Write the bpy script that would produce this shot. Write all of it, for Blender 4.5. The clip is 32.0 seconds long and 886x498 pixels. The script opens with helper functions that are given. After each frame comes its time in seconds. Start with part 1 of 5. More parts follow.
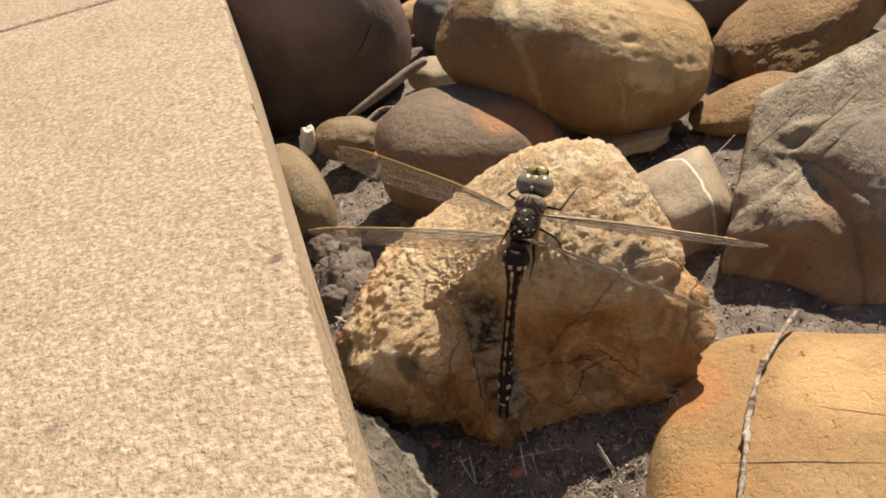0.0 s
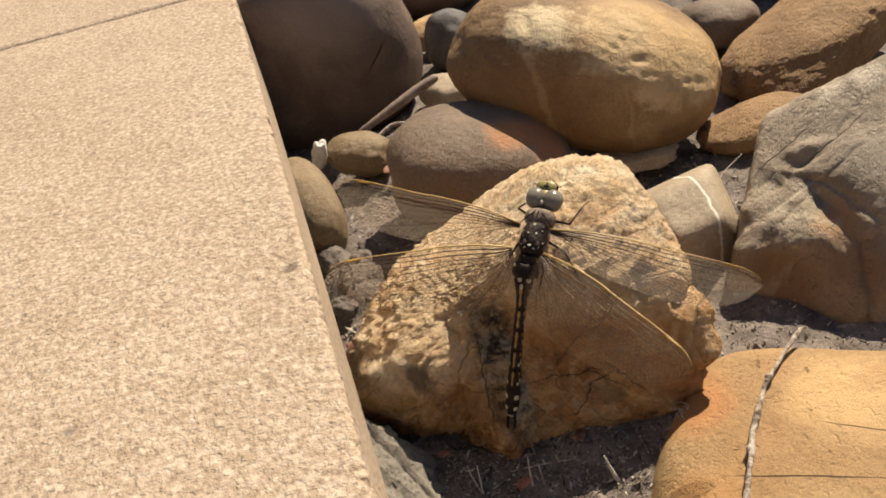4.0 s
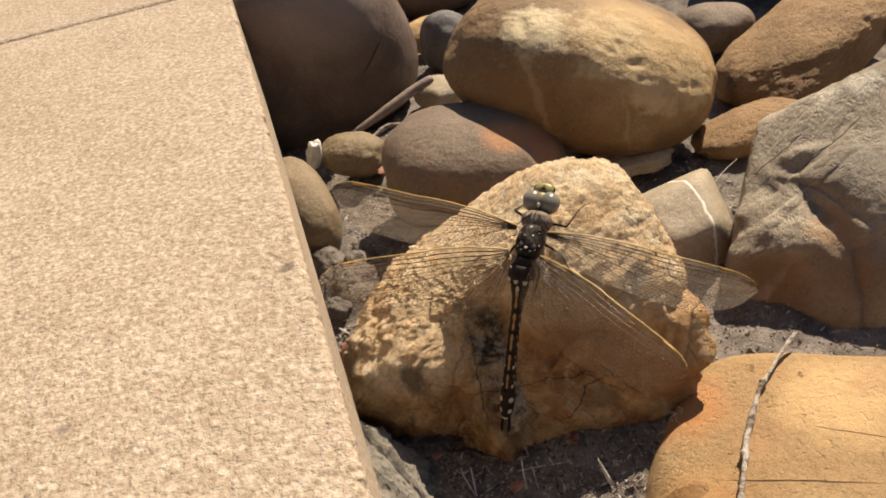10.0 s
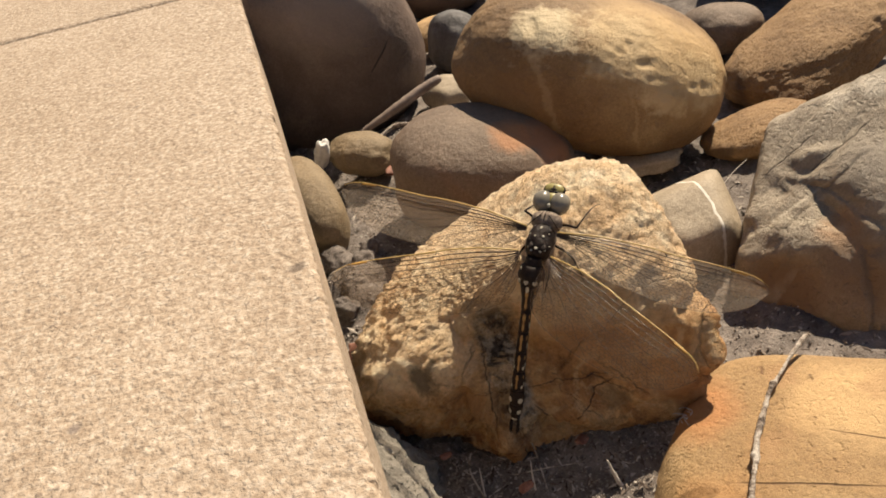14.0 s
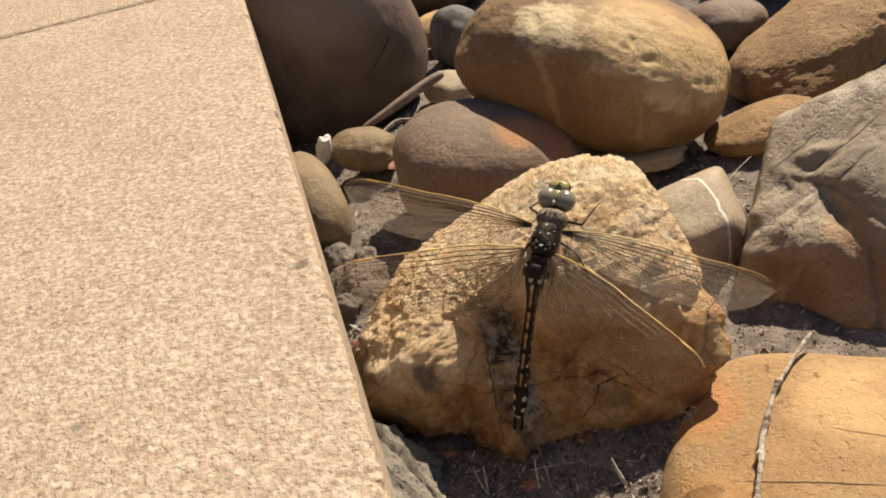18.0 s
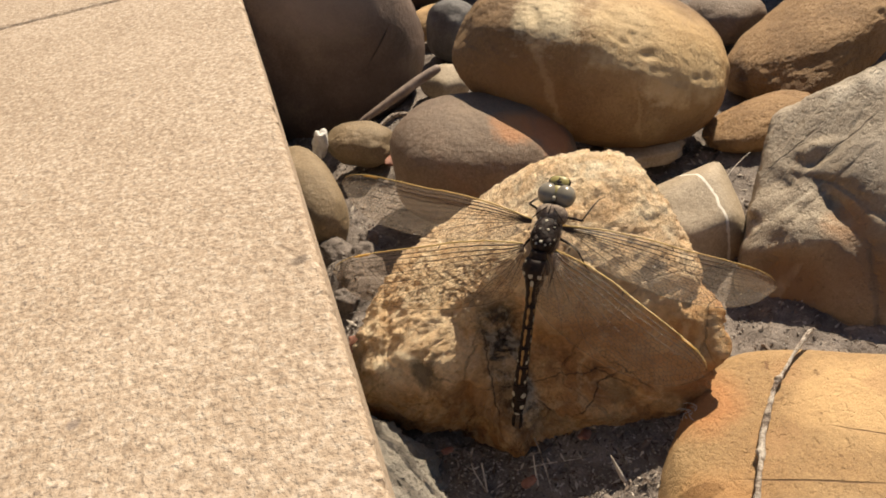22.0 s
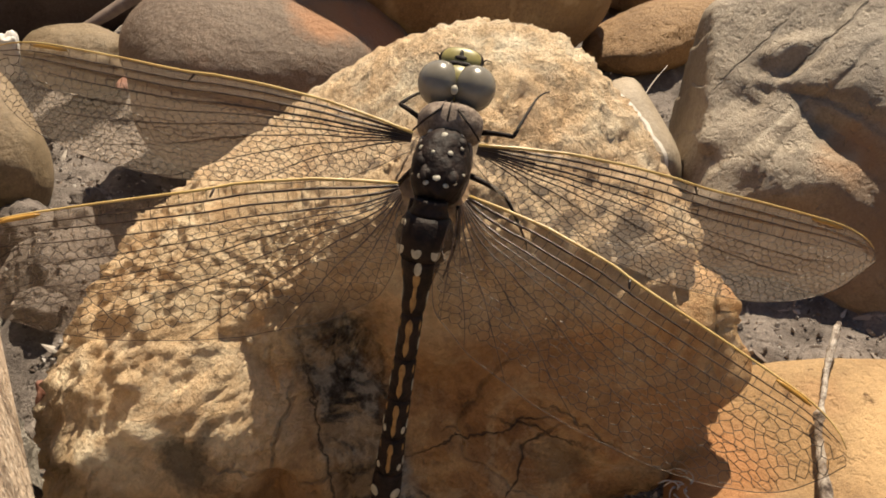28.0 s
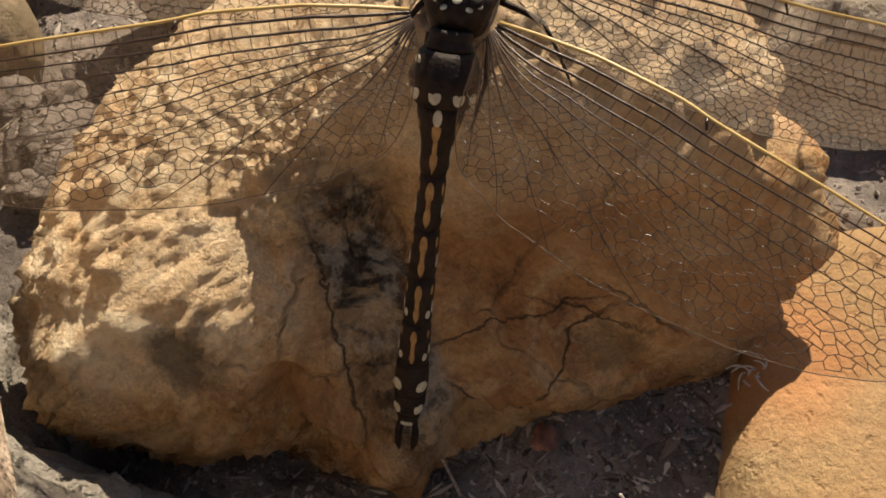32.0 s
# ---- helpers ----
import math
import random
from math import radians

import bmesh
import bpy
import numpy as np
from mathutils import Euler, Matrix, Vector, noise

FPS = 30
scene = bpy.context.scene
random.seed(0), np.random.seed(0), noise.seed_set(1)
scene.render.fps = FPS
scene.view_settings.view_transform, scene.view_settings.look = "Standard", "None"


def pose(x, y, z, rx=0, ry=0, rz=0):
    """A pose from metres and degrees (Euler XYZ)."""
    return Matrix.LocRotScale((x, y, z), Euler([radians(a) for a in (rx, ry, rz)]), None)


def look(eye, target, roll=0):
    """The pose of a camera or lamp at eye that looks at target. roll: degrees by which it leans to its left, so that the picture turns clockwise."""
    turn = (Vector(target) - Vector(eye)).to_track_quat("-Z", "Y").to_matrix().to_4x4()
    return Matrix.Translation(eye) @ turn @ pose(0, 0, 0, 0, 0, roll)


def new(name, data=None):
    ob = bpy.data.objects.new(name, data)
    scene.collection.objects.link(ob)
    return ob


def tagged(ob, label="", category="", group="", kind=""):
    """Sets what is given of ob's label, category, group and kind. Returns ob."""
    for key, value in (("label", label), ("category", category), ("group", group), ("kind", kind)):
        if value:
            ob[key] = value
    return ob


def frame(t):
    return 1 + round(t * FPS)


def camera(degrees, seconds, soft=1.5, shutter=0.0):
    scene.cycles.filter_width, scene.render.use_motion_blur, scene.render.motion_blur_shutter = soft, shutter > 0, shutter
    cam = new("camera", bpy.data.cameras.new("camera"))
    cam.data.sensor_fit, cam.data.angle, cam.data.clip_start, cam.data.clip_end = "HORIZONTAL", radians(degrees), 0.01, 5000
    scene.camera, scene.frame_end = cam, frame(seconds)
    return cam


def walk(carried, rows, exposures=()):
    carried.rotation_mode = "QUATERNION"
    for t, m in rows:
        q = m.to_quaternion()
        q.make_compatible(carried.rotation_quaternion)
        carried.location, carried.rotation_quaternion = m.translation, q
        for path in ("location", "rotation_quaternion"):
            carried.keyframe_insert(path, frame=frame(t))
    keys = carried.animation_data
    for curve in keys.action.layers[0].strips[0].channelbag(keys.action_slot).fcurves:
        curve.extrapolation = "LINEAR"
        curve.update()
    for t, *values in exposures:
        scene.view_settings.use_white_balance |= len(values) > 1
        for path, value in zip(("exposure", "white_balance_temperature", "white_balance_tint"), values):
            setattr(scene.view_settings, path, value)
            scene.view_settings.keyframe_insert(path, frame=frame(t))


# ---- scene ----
cam = camera(53.86, 32.0, soft=1.8)
PATH = [
    (0, pose(0.00838, -0.15159, 0.16666, 54.822, 12.473, -16.623)),
    (0.5, pose(0.00894, -0.15237, 0.16626, 54.836, 12.395, -16.537)),
    (1, pose(0.00766, -0.15460, 0.16818, 55.145, 12.415, -16.439)),
    (1.5, pose(0.00734, -0.15581, 0.16802, 55.582, 12.492, -16.237)),
    (2, pose(0.00606, -0.15484, 0.16772, 55.826, 12.308, -16.130)),
    (2.5, pose(0.00563, -0.15421, 0.16752, 55.899, 12.112, -16.000)),
    (3, pose(0.00582, -0.15451, 0.16780, 55.888, 11.968, -15.951)),
    (3.5, pose(0.00625, -0.15514, 0.16818, 56.020, 12.027, -15.881)),
    (5.5, pose(0.00668, -0.15496, 0.16820, 56.177, 12.367, -15.940)),
    (6, pose(0.00691, -0.15532, 0.16831, 56.272, 12.538, -15.947)),
    (6.5, pose(0.00619, -0.15482, 0.16805, 56.212, 12.409, -15.904)),
    (7, pose(0.00574, -0.15508, 0.16806, 56.156, 11.906, -15.943)),
    (7.5, pose(0.00519, -0.15490, 0.16803, 56.261, 11.479, -15.933)),
    (8, pose(0.00532, -0.15476, 0.16813, 56.258, 11.328, -15.923)),
    (8.5, pose(0.00459, -0.15428, 0.16813, 56.280, 11.213, -15.953)),
    (9, pose(0.00500, -0.15458, 0.16837, 56.261, 11.287, -15.966)),
    (9.5, pose(0.00504, -0.15463, 0.16806, 56.291, 11.242, -15.980)),
    (10, pose(0.00518, -0.15443, 0.16806, 56.199, 11.236, -16.038)),
    (10.5, pose(0.00514, -0.15433, 0.16781, 56.181, 11.257, -16.037)),
    (11, pose(0.00513, -0.15445, 0.16814, 56.290, 11.317, -15.903)),
    (11.5, pose(0.00491, -0.15407, 0.16818, 56.301, 11.278, -15.860)),
    (12, pose(0.00504, -0.15421, 0.16831, 56.280, 11.406, -15.839)),
    (12.5, pose(0.00478, -0.15416, 0.16836, 56.310, 11.410, -15.789)),
    (13, pose(0.00474, -0.15408, 0.16829, 56.298, 11.372, -15.762)),
    (13.5, pose(0.00440, -0.15398, 0.16822, 56.300, 11.330, -15.731)),
    (14, pose(0.00413, -0.15366, 0.16833, 56.221, 11.225, -15.666)),
    (14.5, pose(0.00415, -0.15331, 0.16813, 56.136, 11.157, -15.663)),
    (16.5, pose(0.00369, -0.15288, 0.16815, 56.021, 11.077, -15.653)),
    (17, pose(0.00335, -0.15265, 0.16808, 56.031, 11.128, -15.640)),
    (17.5, pose(0.00321, -0.15237, 0.16814, 56.014, 11.098, -15.605)),
    (18, pose(0.00325, -0.15211, 0.16816, 55.935, 11.067, -15.617)),
    (18.5, pose(0.00306, -0.15210, 0.16806, 55.882, 11.089, -15.612)),
    (19, pose(0.00311, -0.15164, 0.16791, 55.786, 10.995, -15.678)),
    (19.5, pose(0.00315, -0.15144, 0.16783, 55.764, 10.977, -15.742)),
    (20, pose(0.00271, -0.15107, 0.16794, 55.753, 10.915, -15.783)),
    (20.5, pose(0.00267, -0.15129, 0.16804, 55.746, 10.912, -15.727)),
    (21, pose(0.00238, -0.15079, 0.16789, 55.659, 10.823, -15.797)),
    (21.5, pose(0.00233, -0.15036, 0.16785, 55.519, 10.749, -15.823)),
    (22, pose(0.00241, -0.15019, 0.16771, 55.511, 10.746, -15.895)),
    (22.5, pose(0.00220, -0.15005, 0.16756, 55.397, 10.626, -15.888)),
    (23, pose(0.00282, -0.15033, 0.16740, 55.313, 10.626, -15.912)),
    (23.5, pose(0.00142, -0.14556, 0.16684, 54.605, 10.496, -16.281)),
    (24, pose(-0.00046, -0.14390, 0.16719, 53.304, 9.673, -16.974)),
    (24.5, pose(-0.00083, -0.13841, 0.17320, 51.568, 10.005, -17.499)),
    (25, pose(-0.00304, -0.11831, 0.16133, 47.413, 7.482, -23.387)),
    (25.5, pose(-0.03069, -0.09653, 0.15879, 46.817, 3.710, -25.439)),
    (26, pose(-0.01091, -0.09640, 0.15417, 47.015, 1.985, -28.621)),
    (26.5, pose(-0.00844, -0.10418, 0.15607, 48.240, 1.787, -29.368)),
    (28.5, pose(0.01806, -0.05360, 0.09355, 52.831, 3.913, -28.710)),
    (29, pose(0.01828, -0.05322, 0.09268, 50.233, 5.454, -27.968)),
    (29.5, pose(0.01910, -0.05290, 0.09145, 46.629, 6.679, -28.010)),
    (30, pose(0.01850, -0.05246, 0.09078, 43.036, 7.300, -27.862)),
    (30.5, pose(0.01990, -0.05173, 0.08925, 40.052, 8.609, -28.100)),
    (31, pose(0.01987, -0.05170, 0.08917, 39.005, 8.742, -28.017)),
    (31.5, pose(0.01985, -0.05196, 0.08988, 40.848, 7.569, -28.400)),
    (32, pose(0.01946, -0.05232, 0.09111, 45.317, 6.096, -28.184)),
]
walk(cam, PATH, [(0, 0.08), (24, 0.08), (25, 0.0), (26, -0.1), (26.5, -0.1), (28.5, 0.2), (32, 0.2)])

# ---- light ----
SUN_DIR = Vector((0.52, 0.41, 0.75)).normalized()
world = bpy.data.worlds.new("sky")
scene.world = world
world.use_nodes = True
wn = world.node_tree.nodes
sky = wn.new("ShaderNodeTexSky")
sky.sky_type = "NISHITA"
sky.sun_disc = False
sky.sun_elevation = math.asin(SUN_DIR.z)
sky.sun_rotation = math.atan2(SUN_DIR.x, SUN_DIR.y)
world.node_tree.links.new(sky.outputs[0], wn["Background"].inputs[0])
wn["Background"].inputs[1].default_value = 0.06
sun = new("sun", bpy.data.lights.new("sun", "SUN"))
sun.data.energy = 6.7
sun.data.angle = radians(0.53)
sun.data.color = (1.0, 0.86, 0.66)
sun.matrix_world = look(SUN_DIR * 3, (0, 0, 0))


# ---- number noise ----
def lattice(ix, iy, iz, seed):
    h = (ix * 374761393 + iy * 668265263 + iz * 2147483647 + seed * 1274126177) & 0xFFFFFFFF
    h = ((h ^ (h >> 13)) * 1274126177) & 0xFFFFFFFF
    h = ((h ^ (h >> 16)) * 2246822519) & 0xFFFFFFFF
    return ((h ^ (h >> 15)) & 0xFFFF) / 32767.5 - 1.0


def vnoise(p, seed=0):
    """Smooth noise, -1 to 1, for an array of places."""
    i = np.floor(p).astype(np.int64)
    f = p - i
    f = f * f * f * (f * (f * 6 - 15) + 10)
    out = 0
    for dx in (0, 1):
        for dy in (0, 1):
            for dz in (0, 1):
                w = (f[:, 0] if dx else 1 - f[:, 0]) * (f[:, 1] if dy else 1 - f[:, 1]) * (f[:, 2] if dz else 1 - f[:, 2])
                out = out + w * lattice(i[:, 0] + dx, i[:, 1] + dy, i[:, 2] + dz, seed)
    return out


def fbm(p, octaves=4, seed=0, rough=0.5):
    out, a = 0, 1.0
    for k in range(octaves):
        out = out + a * vnoise(p * 2.03 ** k + 17.3 * k, seed + k)
        a *= rough
    return out


# ---- materials ----
def material(name, build, rough=0.8):
    m = bpy.data.materials.new(name)
    m.use_nodes = True
    nt = m.node_tree
    b = nt.nodes["Principled BSDF"]
    b.inputs["Roughness"].default_value = rough
    build(nt, b)
    return m


def node(nt, kind, **values):
    n = nt.nodes.new(kind)
    for key, v in values.items():
        n.inputs[key.replace("_", " ")].default_value = v
    return n


def link(nt, a, b):
    nt.links.new(a, b)


def ramp(nt, fac, *stops):
    r = nt.nodes.new("ShaderNodeValToRGB")
    while len(r.color_ramp.elements) < len(stops):
        r.color_ramp.elements.new(0.5)
    for e, (at, col) in zip(r.color_ramp.elements, stops):
        e.position = at
        e.color = (*col, 1) if len(col) == 3 else col
    link(nt, fac, r.inputs[0])
    return r.outputs[0]


def mix(nt, fac, a, b, how="MIX"):
    m = nt.nodes.new("ShaderNodeMix")
    m.data_type, m.blend_type = "RGBA", how
    for sock, v in ((m.inputs[0], fac), (m.inputs[6], a), (m.inputs[7], b)):
        if hasattr(v, "is_linked"):
            link(nt, v, sock)
        elif isinstance(v, (int, float)):
            sock.default_value = v
        else:
            sock.default_value = (*v, 1)
    return m.outputs[2]


def coords(nt):
    return nt.nodes.new("ShaderNodeTexCoord").outputs["Object"]


def noise_tex(nt, co, scale, detail=4.0, rough=0.55, distort=0.0):
    n = node(nt, "ShaderNodeTexNoise", Scale=scale, Detail=detail, Roughness=rough, Distortion=distort)
    link(nt, co, n.inputs["Vector"])
    return n.outputs[0]


def bump(nt, b, height, strength, distance):
    n = node(nt, "ShaderNodeBump", Strength=strength, Distance=distance)
    link(nt, height, n.inputs["Height"])
    old = b.inputs["Normal"]
    if old.is_linked:
        link(nt, old.links[0].from_socket, n.inputs["Normal"])
    link(nt, n.outputs[0], old)


def grey3(v, tint=(1, 1, 1)):
    return tuple(v * t for t in tint)


def stone_material(name, dark, mid, light, patch=None, patch_at=(0.55, 0.7), scale=40, rough=0.75, relief=0.0006, pits=0.0):
    """Stone: two tones in broad clouds, a stain in patches, fine grain and pits."""
    def build(nt, b):
        co = coords(nt)
        broad = noise_tex(nt, co, scale, 5, 0.6, 0.4)
        col = ramp(nt, broad, (0.30, dark), (0.5, mid), (0.72, light))
        if patch:
            where = ramp(nt, noise_tex(nt, co, scale * 0.55, 3, 0.6, 0.8), (patch_at[0], (0, 0, 0)), (patch_at[1], (1, 1, 1)))
            col = mix(nt, where, col, patch)
        fine = noise_tex(nt, co, 900, 6, 0.7)
        col = mix(nt, 0.55, col, ramp(nt, fine, (0.3, (0.35, 0.35, 0.35)), (0.7, (1.0, 1.0, 1.0))), "MULTIPLY")
        grit = noise_tex(nt, co, 2600, 3, 0.7)
        col = mix(nt, 0.35, col, ramp(nt, grit, (0.35, (0.3, 0.28, 0.26)), (0.6, (1, 1, 1))), "MULTIPLY")
        link(nt, col, b.inputs["Base Color"])
        bump(nt, b, noise_tex(nt, co, 300, 7, 0.7), 0.8, relief)
        bump(nt, b, noise_tex(nt, co, 60, 4, 0.6), 0.5, relief * 2)
        bump(nt, b, grit, 0.35, relief * 0.3)
        if pits:
            bump(nt, b, ramp(nt, noise_tex(nt, co, 520, 2, 0.5), (0.30, (0, 0, 0)), (0.40, (1, 1, 1))), pits, 0.0008)
    return material(name, build, rough)


M_MORTAR = stone_material("grey_mortar", (0.24, 0.21, 0.175), (0.38, 0.34, 0.285), (0.50, 0.45, 0.385), scale=90, rough=0.95, relief=0.0022, pits=0.9)


def near_line(nt, co, axis, at, wide, wobble, scale):
    """1 near a line across the stone, 0 away from it, with a ragged border."""
    sep = nt.nodes.new("ShaderNodeSeparateXYZ")
    link(nt, co, sep.inputs[0])
    shift = node(nt, "ShaderNodeMath")
    shift.operation = "MULTIPLY_ADD"
    link(nt, noise_tex(nt, co, scale, 4, 0.65), shift.inputs[0])
    shift.inputs[1].default_value = wobble
    link(nt, sep.outputs[axis], shift.inputs[2])
    off = node(nt, "ShaderNodeMath")
    off.operation = "SUBTRACT"
    link(nt, shift.outputs[0], off.inputs[0])
    off.inputs[1].default_value = at + wobble * 0.5
    size = node(nt, "ShaderNodeMath")
    size.operation = "ABSOLUTE"
    link(nt, off.outputs[0], size.inputs[0])
    return ramp(nt, map_value(nt, size.outputs[0], 0, wide * 2), (0.35, (1, 1, 1)), (0.65, (0, 0, 0)))


def map_value(nt, value, lo, hi):
    m = node(nt, "ShaderNodeMapRange")
    link(nt, value, m.inputs[0])
    m.inputs[1].default_value, m.inputs[2].default_value = lo, hi
    return m.outputs[0]


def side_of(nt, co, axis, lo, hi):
    sep = nt.nodes.new("ShaderNodeSeparateXYZ")
    link(nt, co, sep.inputs[0])
    return map_value(nt, sep.outputs[axis], lo, hi)


def cracks(nt, co, scale, wide, twist=0.3):
    """Dark thin lines between the cells of a broken pattern: 1 in the crack."""
    wob = nt.nodes.new("ShaderNodeMix")
    wob.data_type, wob.blend_type = "RGBA", "LINEAR_LIGHT"
    wob.inputs[0].default_value = twist / scale
    link(nt, co, wob.inputs[6])
    n = node(nt, "ShaderNodeTexNoise", Scale=scale * 2.5, Detail=4.0)
    link(nt, co, n.inputs["Vector"])
    link(nt, n.outputs["Color"], wob.inputs[7])
    v = node(nt, "ShaderNodeTexVoronoi", Scale=scale)
    v.feature = "DISTANCE_TO_EDGE"
    link(nt, wob.outputs[2], v.inputs["Vector"])
    return ramp(nt, v.outputs["Distance"], (0.0, (1, 1, 1)), (wide, (0, 0, 0)))


def times(nt, a, b):
    m = node(nt, "ShaderNodeMath")
    m.operation = "MULTIPLY"
    link(nt, a, m.inputs[0])
    if hasattr(b, "is_linked"):
        link(nt, b, m.inputs[1])
    else:
        m.inputs[1].default_value = b
    return m.outputs[0]


def rock_build(nt, b):
    co = coords(nt)
    broad = noise_tex(nt, co, 62, 7, 0.70, 0.8)
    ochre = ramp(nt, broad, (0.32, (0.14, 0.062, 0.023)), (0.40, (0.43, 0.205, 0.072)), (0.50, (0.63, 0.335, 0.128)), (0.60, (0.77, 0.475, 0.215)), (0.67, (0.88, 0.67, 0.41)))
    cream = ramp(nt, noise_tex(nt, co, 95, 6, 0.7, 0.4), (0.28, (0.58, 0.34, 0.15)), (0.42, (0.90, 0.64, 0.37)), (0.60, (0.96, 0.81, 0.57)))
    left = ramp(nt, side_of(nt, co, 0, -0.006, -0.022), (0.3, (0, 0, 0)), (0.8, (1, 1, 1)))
    # cream ends low down, so browner ochre paints the shaded lower left
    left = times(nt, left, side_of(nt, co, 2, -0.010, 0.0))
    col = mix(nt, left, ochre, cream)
    # sunlit upper part painted with paler cream
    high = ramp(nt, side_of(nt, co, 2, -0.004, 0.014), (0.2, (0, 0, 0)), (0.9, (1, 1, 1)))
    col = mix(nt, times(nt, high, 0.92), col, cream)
    rust = ramp(nt, noise_tex(nt, co, 32, 4, 0.6, 0.6), (0.52, (0, 0, 0)), (0.66, (1, 1, 1)))
    col = mix(nt, times(nt, rust, 0.38), col, (0.50, 0.24, 0.08))
    # a vertical band of grey mineral, and dark blotches
    grey = ramp(nt, noise_tex(nt, co, 230, 5, 0.7), (0.42, (0.010, 0.009, 0.008)), (0.50, (0.11, 0.10, 0.085)), (0.57, (0.42, 0.38, 0.31)))
    band = times(nt, near_line(nt, co, 0, -0.0085, 0.0048, 0.007, 130), times(nt, side_of(nt, co, 2, 0.013, 0.006), side_of(nt, co, 2, -0.027, -0.017)))
    col = mix(nt, times(nt, band, 0.95), col, grey)
    dark = ramp(nt, noise_tex(nt, co, 85, 4, 0.65, 0.3), (0.62, (0, 0, 0)), (0.72, (1, 1, 1)))
    col = mix(nt, times(nt, dark, 0.3), col, (0.10, 0.075, 0.05))
    lines = times(nt, cracks(nt, co, 40, 0.014, 0.12), times(nt, ramp(nt, noise_tex(nt, co, 40, 2), (0.42, (0, 0, 0)), (0.50, (1, 1, 1))), side_of(nt, co, 2, 0.016, 0.002)))
    col = mix(nt, times(nt, lines, 0.22), col, (0.04, 0.025, 0.014))
    fine = noise_tex(nt, co, 700, 6, 0.72)
    veil = ramp(nt, noise_tex(nt, co, 130, 6, 0.75, 1.2), (0.36, (1, 1, 1)), (0.45, (0, 0, 0)))
    col = mix(nt, times(nt, veil, 0.35), col, (0.25, 0.12, 0.048))
    beds = ramp(nt, noise_tex(nt, co, 85, 6, 0.72, 1.0), (0.50, (0, 0, 0)), (0.58, (1, 1, 1)))
    col = mix(nt, times(nt, beds, 0.55), col, (0.80, 0.56, 0.31))
    col = mix(nt, 0.45, col, ramp(nt, fine, (0.28, (0.46, 0.38, 0.30)), (0.55, (1, 1, 1))), "MULTIPLY")
    col = mix(nt, 0.4, col, ramp(nt, noise_tex(nt, co, 190, 6, 0.72, 0.5), (0.36, (0.42, 0.36, 0.30)), (0.50, (1, 1, 1))), "MULTIPLY")
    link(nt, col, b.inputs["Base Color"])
    bump(nt, b, noise_tex(nt, co, 300, 7, 0.74), 0.9, 0.0020)
    bump(nt, b, noise_tex(nt, co, 720, 5, 0.7), 0.7, 0.0008)
    bump(nt, b, ramp(nt, noise_tex(nt, co, 330, 4, 0.6, 0.6), (0.36, (0, 0, 0)), (0.46, (1, 1, 1))), 0.25, 0.0006)
    bump(nt, b, noise_tex(nt, co, 1500, 4, 0.7), 0.6, 0.0005)
    inv = ramp(nt, lines, (0.0, (1, 1, 1)), (1.0, (0, 0, 0)))
    bump(nt, b, inv, 0.8, 0.0012)


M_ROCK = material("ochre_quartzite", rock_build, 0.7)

M_DARK = stone_material("brown_river_stone", (0.11, 0.074, 0.057), (0.19, 0.13, 0.10), (0.29, 0.21, 0.16), scale=26, rough=0.55, relief=0.0008)
M_YELLOW = stone_material("yellow_river_stone", (0.20, 0.112, 0.048), (0.33, 0.195, 0.085), (0.46, 0.30, 0.14), (0.50, 0.35, 0.18), (0.58, 0.72), 22, 0.7, 0.0009, 0.3)
M_TAN = stone_material("tan_pitted_stone", (0.26, 0.145, 0.06), (0.42, 0.25, 0.11), (0.56, 0.36, 0.18), (0.14, 0.085, 0.045), (0.6, 0.7), 30, 0.75, 0.0016, 0.7)
M_GREY = stone_material("grey_quartzite", (0.31, 0.24, 0.165), (0.46, 0.37, 0.265), (0.60, 0.495, 0.37), (0.50, 0.31, 0.14), (0.58, 0.72), 34, 0.65, 0.0014, 0.5)
M_BLUE = stone_material("bluish_grey_stone", (0.11, 0.10, 0.095), (0.19, 0.175, 0.165), (0.29, 0.27, 0.25), scale=60, rough=0.7, relief=0.0008)
M_PALE = stone_material("pale_grey_stone", (0.40, 0.32, 0.22), (0.54, 0.435, 0.31), (0.66, 0.55, 0.41), scale=30, rough=0.7, relief=0.0008)
M_VEINED = M_PALE.copy()
M_VEINED.name = "veined_pale_stone"
M_RED = stone_material("red_brown_stone", (0.19, 0.135, 0.095), (0.275, 0.195, 0.135), (0.36, 0.265, 0.19), (0.36, 0.16, 0.07), (0.55, 0.70), 20, 0.7, 0.0010, 0.2)
M_OLIVE = stone_material("olive_tan_stone", (0.20, 0.14, 0.075), (0.31, 0.225, 0.13), (0.41, 0.31, 0.19), scale=35, rough=0.7, relief=0.0009)
M_ORANGE = stone_material("orange_sandstone", (0.40, 0.225, 0.09), (0.50, 0.315, 0.142), (0.585, 0.405, 0.21), (0.56, 0.24, 0.075), (0.60, 0.74), 17, 0.75, 0.0011, 0.4)
M_SOIL = stone_material("sandy_soil", (0.12, 0.097, 0.083), (0.245, 0.205, 0.178), (0.41, 0.35, 0.305), scale=120, rough=0.95, relief=0.0014, pits=0.6)


